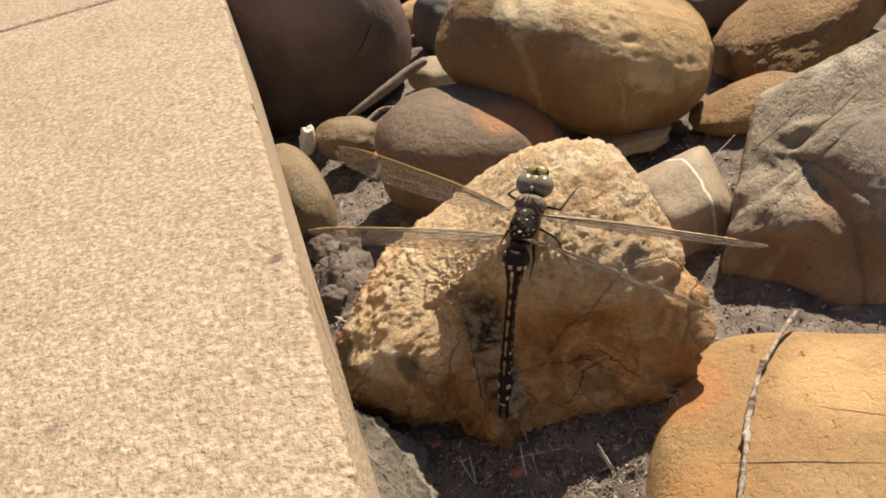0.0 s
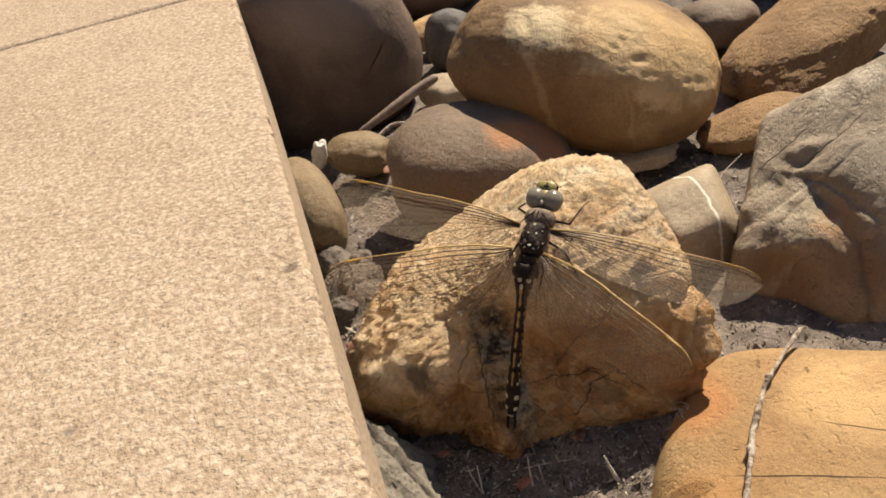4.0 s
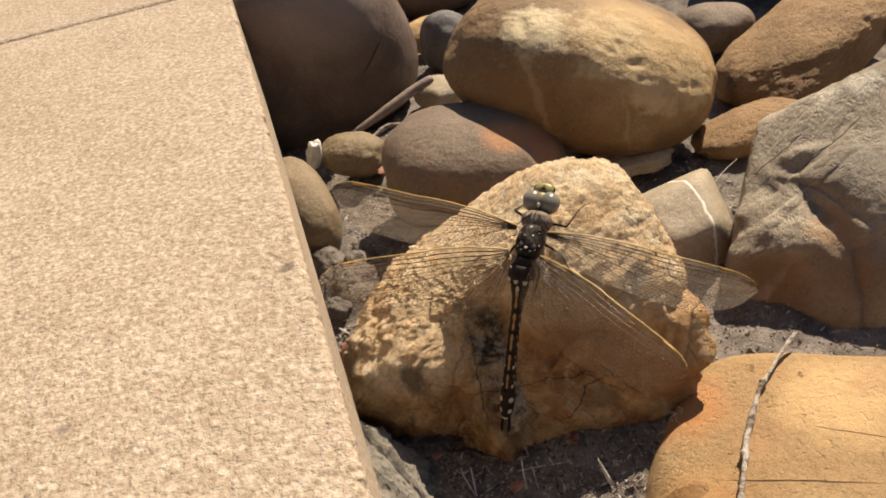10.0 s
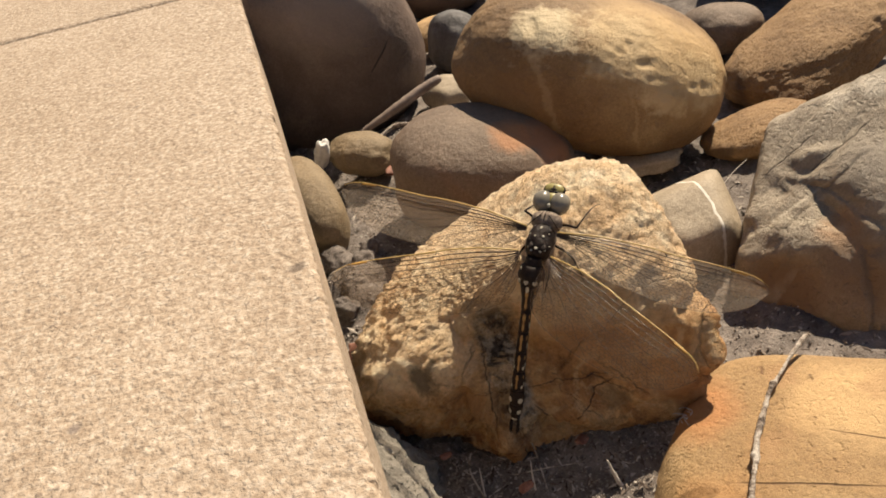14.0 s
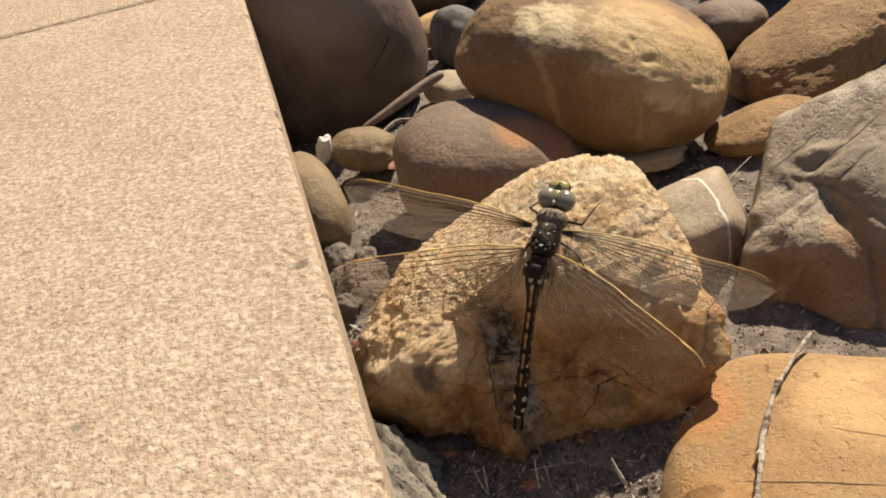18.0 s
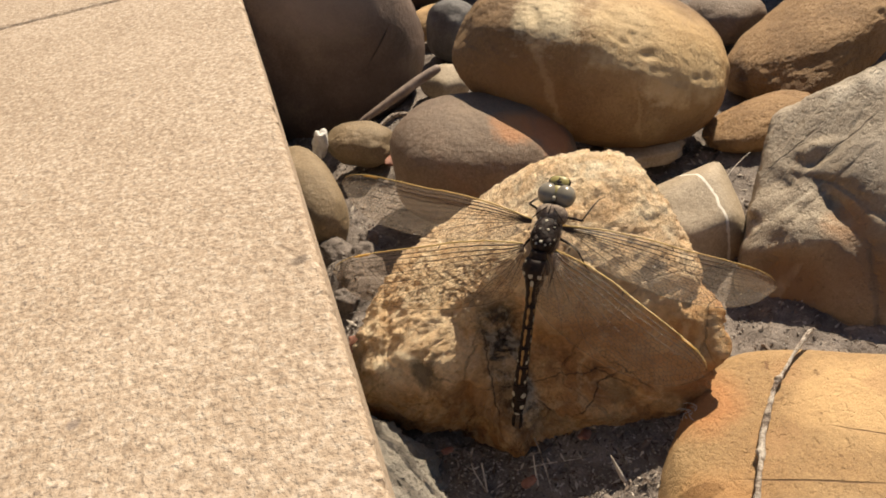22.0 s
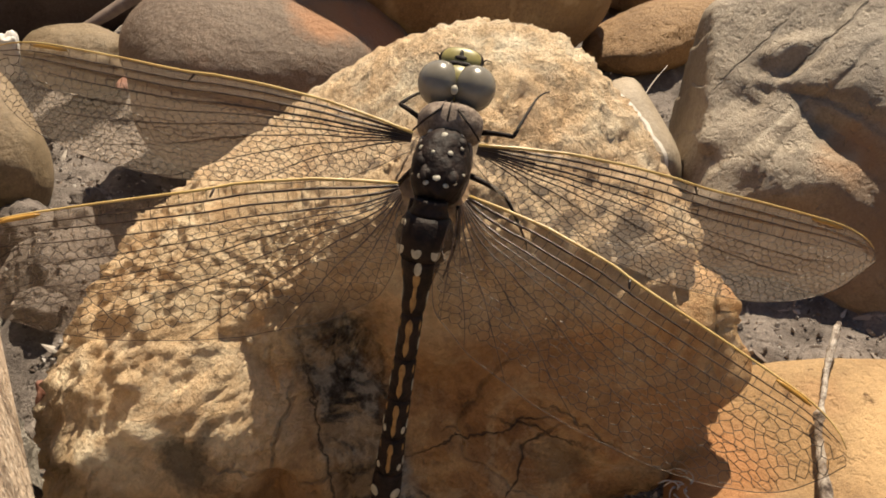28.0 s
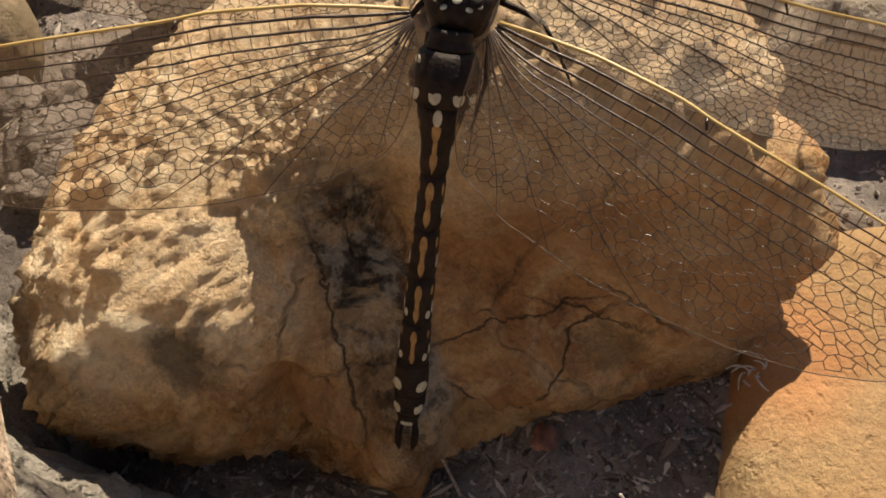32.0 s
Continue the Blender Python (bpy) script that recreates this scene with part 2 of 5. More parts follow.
def paver_build(nt, b):
    co = coords(nt)
    grain = noise_tex(nt, co, 700, 2, 0.5)
    col = ramp(nt, grain, (0.28, (0.345, 0.254, 0.177)), (0.42, (0.435, 0.332, 0.239)), (0.56, (0.51, 0.401, 0.301)), (0.70, (0.62, 0.518, 0.408)))
    broad = noise_tex(nt, co, 22, 4, 0.6)
    col = mix(nt, 0.6, col, ramp(nt, broad, (0.3, (0.76, 0.72, 0.67)), (0.7, (1, 1, 1))), "MULTIPLY")
    speck = times(nt, ramp(nt, noise_tex(nt, co, 420, 2, 0.5), (0.66, (0, 0, 0)), (0.70, (1, 1, 1))), ramp(nt, noise_tex(nt, co, 130, 2), (0.45, (0, 0, 0)), (0.6, (1, 1, 1))))
    col = mix(nt, times(nt, speck, 0.75), col, (0.20, 0.15, 0.115))
    quartz = ramp(nt, noise_tex(nt, co, 1900, 2, 0.6), (0.60, (0, 0, 0)), (0.68, (1, 1, 1)))
    col = mix(nt, times(nt, quartz, 0.10), col, (0.92, 0.84, 0.70))
    link(nt, col, b.inputs["Base Color"])
    bump(nt, b, ramp(nt, noise_tex(nt, co, 900, 2, 0.5), (0.42, (0, 0, 0)), (0.58, (1, 1, 1))), 0.42, 0.00040)
    bump(nt, b, noise_tex(nt, co, 1700, 2, 0.5), 0.3, 0.0003)
    bump(nt, b, noise_tex(nt, co, 420, 3, 0.55), 0.6, 0.0013)


def add_vein(m, axis, at, wide, wobble):
    """Lays a white quartz vein over a stone's colour."""
    nt = m.node_tree
    b = nt.nodes["Principled BSDF"]
    old = b.inputs["Base Color"].links[0].from_socket
    link(nt, mix(nt, near_line(nt, coords(nt), axis, at, wide, wobble, 60), old, (0.82, 0.76, 0.66)), b.inputs["Base Color"])


def lay(m, where, strength, colour, depth=0.0):
    """Lays a colour over a material where a mask says so, and may sink it in."""
    nt = m.node_tree
    b = nt.nodes["Principled BSDF"]
    old = b.inputs["Base Color"].links[0].from_socket
    link(nt, mix(nt, times(nt, where, strength), old, colour), b.inputs["Base Color"])
    if depth:
        bump(nt, b, ramp(nt, where, (0.0, (1, 1, 1)), (1.0, (0, 0, 0))), 0.9, depth)


def within(nt, co, at, radius, ragged, scale):
    """1 near a place in the stone, 0 away from it, with a ragged border. Millimetres."""
    d = node(nt, "ShaderNodeVectorMath")
    d.operation = "DISTANCE"
    link(nt, co, d.inputs[0])
    d.inputs[1].default_value = [a / 1000 for a in at]
    w = node(nt, "ShaderNodeMath")
    w.operation = "MULTIPLY_ADD"
    link(nt, noise_tex(nt, co, scale, 6, 0.68), w.inputs[0])
    w.inputs[1].default_value = radius * ragged / 1000
    link(nt, d.outputs["Value"], w.inputs[2])
    r = radius / 1000
    return map_value(nt, w.outputs[0], r * (1.1 + ragged * 0.5), r * (0.55 + ragged * 0.5))


def spot(m, at, radius, colour, strength=0.7, ragged=1.2, scale=110):
    """A stain, rubbed patch or painted tone of light, of its own shape, on a stone."""
    nt = m.node_tree
    lay(m, within(nt, coords(nt), at, radius, ragged, scale), strength, colour)


def seam(m, way, off, wide, wobble, at, radius, colour, strength=0.8, depth=0.0, scale=60):
    """A crack, vein or painted lit edge where a plane cuts the stone, near one place. Millimetres."""
    nt = m.node_tree
    co = coords(nt)
    dot = node(nt, "ShaderNodeVectorMath")
    dot.operation = "DOT_PRODUCT"
    link(nt, co, dot.inputs[0])
    dot.inputs[1].default_value = Vector(way).normalized()
    w = node(nt, "ShaderNodeMath")
    w.operation = "MULTIPLY_ADD"
    link(nt, noise_tex(nt, co, scale, 5, 0.65), w.inputs[0])
    w.inputs[1].default_value = wobble / 1000
    link(nt, dot.outputs["Value"], w.inputs[2])
    gap = node(nt, "ShaderNodeMath")
    gap.operation = "SUBTRACT"
    link(nt, w.outputs[0], gap.inputs[0])
    gap.inputs[1].default_value = (off + wobble * 0.5) / 1000
    size = node(nt, "ShaderNodeMath")
    size.operation = "ABSOLUTE"
    link(nt, gap.outputs[0], size.inputs[0])
    lay(m, times(nt, map_value(nt, size.outputs[0], wide / 1000, wide * 0.3 / 1000), within(nt, co, at, radius, 0.8, 120)), strength, colour, depth)


# rubbed pale patches, brightened for the sunlit top, a vein and pits on the yellow stone
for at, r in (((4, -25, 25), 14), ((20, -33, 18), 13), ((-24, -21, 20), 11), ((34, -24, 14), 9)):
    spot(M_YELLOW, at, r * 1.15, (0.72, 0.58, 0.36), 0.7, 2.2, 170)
# broad lighter tone paints the sun on the upper side
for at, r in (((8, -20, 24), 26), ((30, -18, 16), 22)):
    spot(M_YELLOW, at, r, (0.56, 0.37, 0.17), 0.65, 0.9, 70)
# darker tone paints the shade low on the left front
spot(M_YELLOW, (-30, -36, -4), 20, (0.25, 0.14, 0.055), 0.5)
seam(M_YELLOW, (0.83, 0, 0.55), -15, 1.6, 12, (-20, -37, 3), 24, (0.62, 0.45, 0.24), 0.28)
seam(M_YELLOW, (0.9, 0, 0.4), 12, 1.0, 16, (8, -42, -4), 20, (0.56, 0.40, 0.21), 0.35)
# the boulder: brown below, a painted lit rim above, thin dark partings
# brown stone underside; bounced light and shade are mixed into this tint
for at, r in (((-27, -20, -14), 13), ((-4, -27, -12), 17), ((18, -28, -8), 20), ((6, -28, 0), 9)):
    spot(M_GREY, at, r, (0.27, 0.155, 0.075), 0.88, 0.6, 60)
# pale spots paint the sunlit top edge
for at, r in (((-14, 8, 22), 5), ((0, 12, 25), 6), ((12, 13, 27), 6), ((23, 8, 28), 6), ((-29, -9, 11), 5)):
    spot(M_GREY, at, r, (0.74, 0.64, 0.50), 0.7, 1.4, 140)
spot(M_GREY, (-9, -21, 4), 7, (0.34, 0.19, 0.09), 0.75, 1.5, 130)
spot(M_GREY, (7, -16, 17), 12, (0.26, 0.215, 0.165), 0.75, 1.0, 80)
# pale line paints the lit edge of the ledge
seam(M_GREY, (-0.51, -0.52, 0.37), 19.0, 1.4, 2, (-24, -18, -4.5), 18, (0.70, 0.58, 0.42), 0.55)
seam(M_GREY, (-0.35, 0.75, 0.55), 14.5, 0.30, 7, (-10, 0, 18), 16, (0.10, 0.075, 0.05), 0.7, 0.0008)
seam(M_GREY, (-0.30, 0.80, 0.50), 5.5, 0.32, 6, (4, -8, 16), 14, (0.10, 0.075, 0.05), 0.7, 0.0008)
seam(M_GREY, (-0.30, 0.60, 0.70), 3.0, 0.5, 2, (-18, -12, 8), 16, (0.66, 0.56, 0.42), 0.5)
# rust, cracks and dark pits on the orange cobble
spot(M_ORANGE, (-32, 22, 16), 13, (0.50, 0.20, 0.065), 0.6, 1.0, 70)
spot(M_ORANGE, (-42, -6, 15), 11, (0.52, 0.25, 0.085), 0.35, 1.4, 70)
spot(M_ORANGE, (2, 8, 17), 16, (0.72, 0.47, 0.22), 0.6, 1.2, 60)
seam(M_ORANGE, (0.45, 0.89, 0), -18.3, 0.35, 1.6, (-22, -10, 17), 16, (0.10, 0.045, 0.015), 0.8, 0.0007)
seam(M_ORANGE, (0.62, 0.78, 0), -3.6, 0.28, 1.6, (0, -4, 17), 11, (0.14, 0.06, 0.02), 0.7, 0.0006)
lay(M_ORANGE, ramp(M_ORANGE.node_tree, noise_tex(M_ORANGE.node_tree, coords(M_ORANGE.node_tree), 240, 5, 0.65, 0.4), (0.665, (0, 0, 0)), (0.70, (1, 1, 1))), 0.7, (0.20, 0.095, 0.04), 0.0004)
for at, r in (((-6, 22, 17), 5), ((12, 9, 17), 6), ((-24, 3, 17), 6)):
    spot(M_ORANGE, at, r, (0.42, 0.24, 0.11), 0.5, 3.5, 150)
# warm patches on the red-brown stone, a crack in the dark one
spot(M_RED, (9, -11, 23), 10, (0.46, 0.20, 0.075), 0.7, 1.3)
spot(M_RED, (22, -9, 17), 11, (0.44, 0.17, 0.065), 0.65, 1.3)
seam(M_DARK, (-0.45, 0, 0.89), -19.8, 0.6, 2.0, (24, -38, -10), 9, (0.02, 0.013, 0.01), 0.85, 0.001)
# lighter tone painted on the dark stone's sunlit upper right
spot(M_DARK, (20, -30, 26), 30, (0.33, 0.25, 0.20), 0.6, 0.9, 50)
for at, r in (((-19, -25.7, 18.6), 3.2), ((-26, -27, 14), 2.6), ((-9, -24.5, 19.7), 2.8)):
    spot(M_TAN, at, r, (0.07, 0.042, 0.022), 0.75, 4.0, 260)
# stains on the dragonfly's rock
spot(M_ROCK, (-29, -15, -2), 4.0, (0.05, 0.04, 0.03), 0.7, 3.5, 130)
spot(M_ROCK, (29, -26, 12), 5.0, (0.26, 0.23, 0.20), 0.6, 3.0, 130)
spot(M_ROCK, (16, -30, -18), 4.5, (0.12, 0.08, 0.04), 0.55, 5.0, 110)
spot(M_ROCK, (34, -33, -16), 9.0, (0.40, 0.19, 0.07), 0.6, 1.5, 120)
spot(M_ROCK, (-20, -25, -14), 10.0, (0.30, 0.17, 0.08), 0.55, 1.5, 120)
spot(M_ROCK, (8, -14, 26), 6.0, (0.45, 0.27, 0.17), 0.5, 1.6, 140)
for way, p, r, wob in (((0.1, 0.3, 0.95), (6, -21, -12), 13, 5), ((-0.5, -0.1, 0.86), (8, -25, -17), 12, 3), ((0.8, 0.1, 0.55), (-1, -25, -19), 6, 3), ((0.93, 0.1, -0.2), (-14, -18, -8), 15, 5), ((0.7, 0.2, 0.6), (20, -27, -14), 8, 6)):
    seam(M_ROCK, way, Vector(way).normalized().dot(Vector(p)), 0.22, wob, p, r, (0.04, 0.024, 0.014), 0.75, 0.0012, 130)
seam(M_ROCK, (0.55, 0.2, 0.83), -8.0, 0.22, 7, (12, -28, -16), 9, (0.05, 0.03, 0.016), 0.7, 0.0008, 120)
add_vein(M_VEINED, 0, 0.003, 0.00045, 0.005)
M_PAVER = material("paver_sandstone", paver_build, 0.85)
spot(M_PAVER, (-3.8, 3.4, 72), 2.2, (0.15, 0.11, 0.08), 0.8, 2.0, 500)
spot(M_PAVER, (-48, -25.5, 72), 1.5, (0.22, 0.17, 0.14), 0.8, 1.2, 500)
# ---- mesh helpers ----
def part(name, bm, mat, parent=None, label="", smooth=True):
    me = bpy.data.meshes.new(name)
    bm.to_mesh(me)
    bm.free()
    return mesh_part(name, me, mat, parent, label, smooth)


def mesh_part(name, me, mat, parent=None, label="", smooth=True):
    me.materials.append(mat)
    if smooth:
        me.shade_smooth()
    ob = new(name, me)
    ob.parent = parent
    return tagged(ob, label) if label else ob


def raw(name, verts, faces):
    me = bpy.data.meshes.new(name)
    me.from_pydata([tuple(v) for v in verts], [], [tuple(int(i) for i in f) for f in faces])
    me.update()
    return me


def ico(level):
    bm = bmesh.new()
    bmesh.ops.create_icosphere(bm, subdivisions=level, radius=1)
    v = np.array([p.co[:] for p in bm.verts])
    f = np.array([[q.index for q in p.verts] for p in bm.faces])
    bm.free()
    return v / np.linalg.norm(v, axis=1)[:, None], f


ICO = {n: ico(n) for n in (2, 3, 4, 5, 6, 7)}


def radial(d, planes, power):
    """How far a rounded block, given by the planes that bound it, reaches in each direction."""
    out = 0
    for n, h in planes:
        n = np.array(n, float) / np.linalg.norm(n)
        out = out + (np.maximum(0, d @ n) / h) ** power
    return out ** (-1 / power)


def dented(p, dents):
    """Sinks hollows into a stone, or raises bosses: place, depth, and width along each axis. Millimetres."""
    r = np.linalg.norm(p, axis=1)[:, None]
    out = p.copy()
    for at, depth, wide in dents:
        e = (((p - np.array(at)) / np.array(wide)) ** 2).sum(1)[:, None]
        out = out - p / r * depth * np.exp(-e ** 1.5)
    return out


def pits(seed, count, a, b, spread, size):
    """Small hollows strewn along a line on a stone."""
    rng = np.random.default_rng(seed)
    a, b = np.array(a, float), np.array(b, float)
    out = []
    for k in range(count):
        s = rng.uniform(size * 0.5, size)
        out.append((a + (b - a) * rng.random() + rng.normal(0, spread, 3), s * 0.45, (s * rng.uniform(0.8, 2.0), s * 1.2, s)))
    return tuple(out)


def river_stone(name, label, mat, c, s, rot, level=5, power=2.3, lump=0.10, seed=0, rough=0.006, group="river stones", dents=()):
    """A rounded stone: a swollen ellipsoid with lumps and a little roughness. Millimetres."""
    d, f = ICO[level]
    k = (np.abs(d) ** power).sum(1) ** (-1 / power)
    p = d * k[:, None]
    p = p * (1 + lump * fbm(d * 1.1 + seed * 7.7, 2, seed)[:, None] + rough * fbm(d * 7 + seed, 4, seed + 5)[:, None])
    p = dented(p * np.array(s), dents) / 1000
    ob = mesh_part(name, raw(name, p, f), mat)
    ob.matrix_world = pose(c[0] / 1000, c[1] / 1000, c[2] / 1000, *rot)
    return tagged(ob, label, "stone", group)


def blob(name, mat, parent, at, size, rot=(0, 0, 0), level=4, power=2.0, lump=0.0, seed=0, label=""):
    d, f = ICO[level]
    p = d * ((np.abs(d) ** power).sum(1) ** (-1 / power))[:, None]
    if lump:
        p = p * (1 + lump * fbm(d * 2.2 + seed, 3, seed)[:, None])
    turn = np.array(Euler([radians(a) for a in rot]).to_matrix())
    p = (p * np.array(size)) @ turn.T + np.array(at)
    return mesh_part(name, raw(name, p / 1000, f), mat, parent, label)


def tube(path, radii, sides=8):
    """Vertices and faces of a tube along a path, closed at both ends."""
    path = np.array(path, float)
    tang = np.gradient(path, axis=0)
    tang /= np.linalg.norm(tang, axis=1)[:, None] + 1e-12
    up = np.array((0.13, 0.21, 0.97))
    verts, faces = [], []
    for k in range(len(path)):
        s = np.cross(tang[k], up)
        s /= np.linalg.norm(s) + 1e-12
        u = np.cross(s, tang[k])
        for j in range(sides):
            a = 2 * math.pi * j / sides
            verts.append(path[k] + radii[k] * (math.cos(a) * s + math.sin(a) * u))
    for k in range(len(path) - 1):
        for j in range(sides):
            a, b = k * sides + j, k * sides + (j + 1) % sides
            faces.append((a, b, b + sides, a + sides))
    faces.append(tuple(range(sides))[::-1])
    faces.append(tuple((len(path) - 1) * sides + j for j in range(sides)))
    return verts, faces


def tube_part(name, mat, parent, path, radii, sides=8, label="", unit=1000):
    v, f = tube(path, radii, sides)
    return mesh_part(name, raw(name, np.array(v) / unit, f), mat, parent, label)


# ---- ground and paving ----
def ground_z(p):
    """Height of the soil, with a mound between the paving and the stones. Metres."""
    mound = 0.011 * np.exp(-((p[:, 0] - 0.010) / 0.016) ** 2 - ((p[:, 1] - 0.098) / 0.036) ** 2)
    return -0.004 + 0.003 * fbm(p * 30, 3, 3) + 0.0012 * fbm(p * 220, 3, 4) + mound * (1 + 0.35 * fbm(p * 160, 4, 7, 0.6))


def ground():
    n = 240
    a = np.linspace(-1, 1, n)
    xs = np.sign(a) * (np.abs(a) * 0.22 + np.abs(a) ** 9 * 30) + 0.09
    ys = np.sign(a) * (np.abs(a) * 0.30 + np.abs(a) ** 9 * 30) + 0.08
    gx, gy = np.meshgrid(xs, ys)
    p = np.stack([gx.ravel(), gy.ravel(), np.zeros(n * n)], 1)
    p[:, 2] = ground_z(p)
    q = np.arange(n * n).reshape(n, n)
    f = np.stack([q[:-1, :-1].ravel(), q[:-1, 1:].ravel(), q[1:, 1:].ravel(), q[1:, :-1].ravel()], 1)
    ob = mesh_part("ground", raw("ground", p, f), M_SOIL)
    tagged(ob, "dry grey sandy soil between the stones", "ground", kind="structure")


def slab(name, x0, x1, y0, y1, z0, z1, label):
    """A paving slab with a worn, slightly chipped upper edge."""
    r = 0.0016
    ny = 700
    arc = [(x1 - r + r * math.sin(a), z1 - r + r * math.cos(a)) for a in (0, 0.4, 0.8, 1.2, 1.57)]
    prof = [(x0, z0), (x0, z1 - r), (x0 + r, z1), (x1 - 0.02, z1), (x1 - 0.005, z1), (x1 - 0.003, z1)] + arc + [(x1, z1 - 0.004), (x1, z1 - 0.008), (x1, z0)]
    n = len(prof)
    us = np.concatenate([(0, 0.0012), np.linspace(0.0028, y1 - y0 - 0.0028, ny), (y1 - y0 - 0.0012, y1 - y0)])
    p = np.array([(x, y0 + u, z) for u in us for x, z in prof])
    rim = np.clip((p[:, 0] - (x1 - 0.005)) / 0.003, 0, 1) * np.clip((p[:, 2] - (z1 - 0.008)) / 0.005, 0, 1)
    worn = rim * (np.clip(fbm(p * np.array((60, 150, 60)), 4, 81, 0.6) - 0.34, 0, 1) * 0.0009 + 0.00016 * fbm(p * 700, 3, 82))
    p[:, 0] -= worn
    p[:, 2] -= worn * 0.8
    for k, u in ((0, 0.0014), (1, 0.0004)):
        p[k * n:(k + 1) * n, 2] -= u
        p[(len(us) - 1 - k) * n:(len(us) - k) * n, 2] -= u
    p[:, 1] -= 0.095 * p[:, 0]
    q = np.arange(len(us) * n).reshape(len(us), n)
    f = np.stack([q[:-1, :-1].ravel(), q[1:, :-1].ravel(), q[1:, 1:].ravel(), q[:-1, 1:].ravel()], 1).tolist()
    f += [q[0].tolist(), q[-1][::-1].tolist()] + [(q[k, 0], q[k, -1], q[k + 1, -1], q[k + 1, 0]) for k in range(len(us) - 1)]
    ob = mesh_part(name, raw(name, p, f), M_PAVER, None, "", False)
    return tagged(ob, label, "paver", "paving slabs", "structure")


def paving():
    ztop = 0.072
    slab("paver", -0.30, 0.0, -0.26, 0.2442, 0.030, ztop, "sandy beige textured concrete paving slab")
    slab("paver", -0.30, 0.0, 0.2462, 0.66, 0.030, ztop, "sandy beige textured concrete paving slab beyond the joint")
    slab("paver", -0.604, -0.304, -0.26, 0.2442, 0.030, ztop, "sandy beige textured concrete paving slab")
    slab("paver", -0.604, -0.304, 0.2462, 0.66, 0.030, ztop, "sandy beige textured concrete paving slab")


ground()
paving()


# ---- the dragonfly's rock ----
def perch_rock():
    c0 = np.array((45.0, 30.0, 25.0))
    d, f = ICO[7]
    a = radial(d, [((-0.30, -0.94, 0.15), 20), ((0.16, -0.60, 0.785), 30.6), ((0.06, -0.88, 0.46), 33), ((0.08, 0.15, 1), 38.5), ((0.8, -0.1, 0.5), 50), ((1, 0, -0.1), 45.5), ((0.35, -0.3, -0.9), 49),
                   ((0, 1, 0), 23), ((0.1, 0.7, 0.7), 33), ((0, 0, -1), 38), ((-0.95, -0.15, 0.1), 20), ((-0.55, 0.1, 0.82), 17.5), ((0.5, 0.1, 0.85), 48), ((0.7, -0.7, 0), 58), ((0.6, -0.4, -0.7), 59)], 9)
    b = radial(d, [((0.04, -0.61, 0.79), 10.0), ((-0.15, -0.93, 0.37), 19.2), ((-0.15, -0.9, 0.05), 25), ((-0.55, -0.12, 0.82), 24), ((-1, 0.1, -0.05), 46.5), ((0, 1, 0), 25), ((0, 0, -1), 34), ((1, 0, 0), 14),
                   ((-0.7, 0.6, 0.2), 35), ((0, 0, 1), 21.4), ((-0.3, 0.3, 0.9), 22.4), ((-0.4, -0.75, -0.5), 32), ((0, -0.8, -0.6), 37)], 12)
    r = (a ** 14 + b ** 14) ** (1 / 14)
    for to, size, wide in (((32, 1, -3), 8.0, 0.17), ((10, 15, 0), 4.0, 0.25), ((79, -6, 5), 3.0, 0.25)):
        way = np.array(to) - c0
        way = way / np.linalg.norm(way)
        r = r + size * np.exp(-((1 - d @ way) * 2) / wide ** 2)
    p = d * r[:, None]
    q = p / 10
    rugged = np.clip((-p[:, 0] - 8) / 12, 0, 1) * 0.6 + 0.55 + 0.25 * np.clip((p[:, 2] - 20) / 10, 0, 1)
    ridge = 1 - np.abs(fbm(q * 1.5, 3, 31))
    warp = (q + 0.45 * np.stack([fbm(q * 1.3 + k * 9.1, 3, 71 + k) for k in range(3)], 1)) * np.array((1.25, 1.0, 0.75))
    r2 = 1 + 0.022 * fbm(q * 0.55, 3, 11) + 0.015 * fbm(q * 2.2, 4, 21) + rugged * (0.015 * fbm(q * 1.9, 5, 41, 0.7) + 0.013 * (ridge - 0.6)) + (0.4 + rugged) * (0.014 * (np.abs(fbm(warp * 3.0 + 5.0, 5, 33, 0.65)) - 0.4) + 0.012 * fbm(warp * 6.5 + 2.0, 4, 35, 0.75))
    # clefts where the rock has parted
    for way, off, depth, wide in (((0.93, -0.1, 0.35), -14.5, 1.6, 0.9), ((0.35, 0.1, 0.93), -13.0, 1.0, 0.7), ((0.5, 0.2, -0.85), 21.0, 1.2, 0.8), ((-0.45, 0.3, 0.84), 13.0, 0.9, 0.9)):
        w = np.array(way) / np.linalg.norm(way)
        gap = p @ w - off + 2.2 * fbm(q * 0.9, 3, 51)
        front = np.clip(-d[:, 1] * 2, 0, 1)
        r2 = r2 - depth / np.maximum(r, 10) * np.exp(-(gap / wide) ** 2) * front
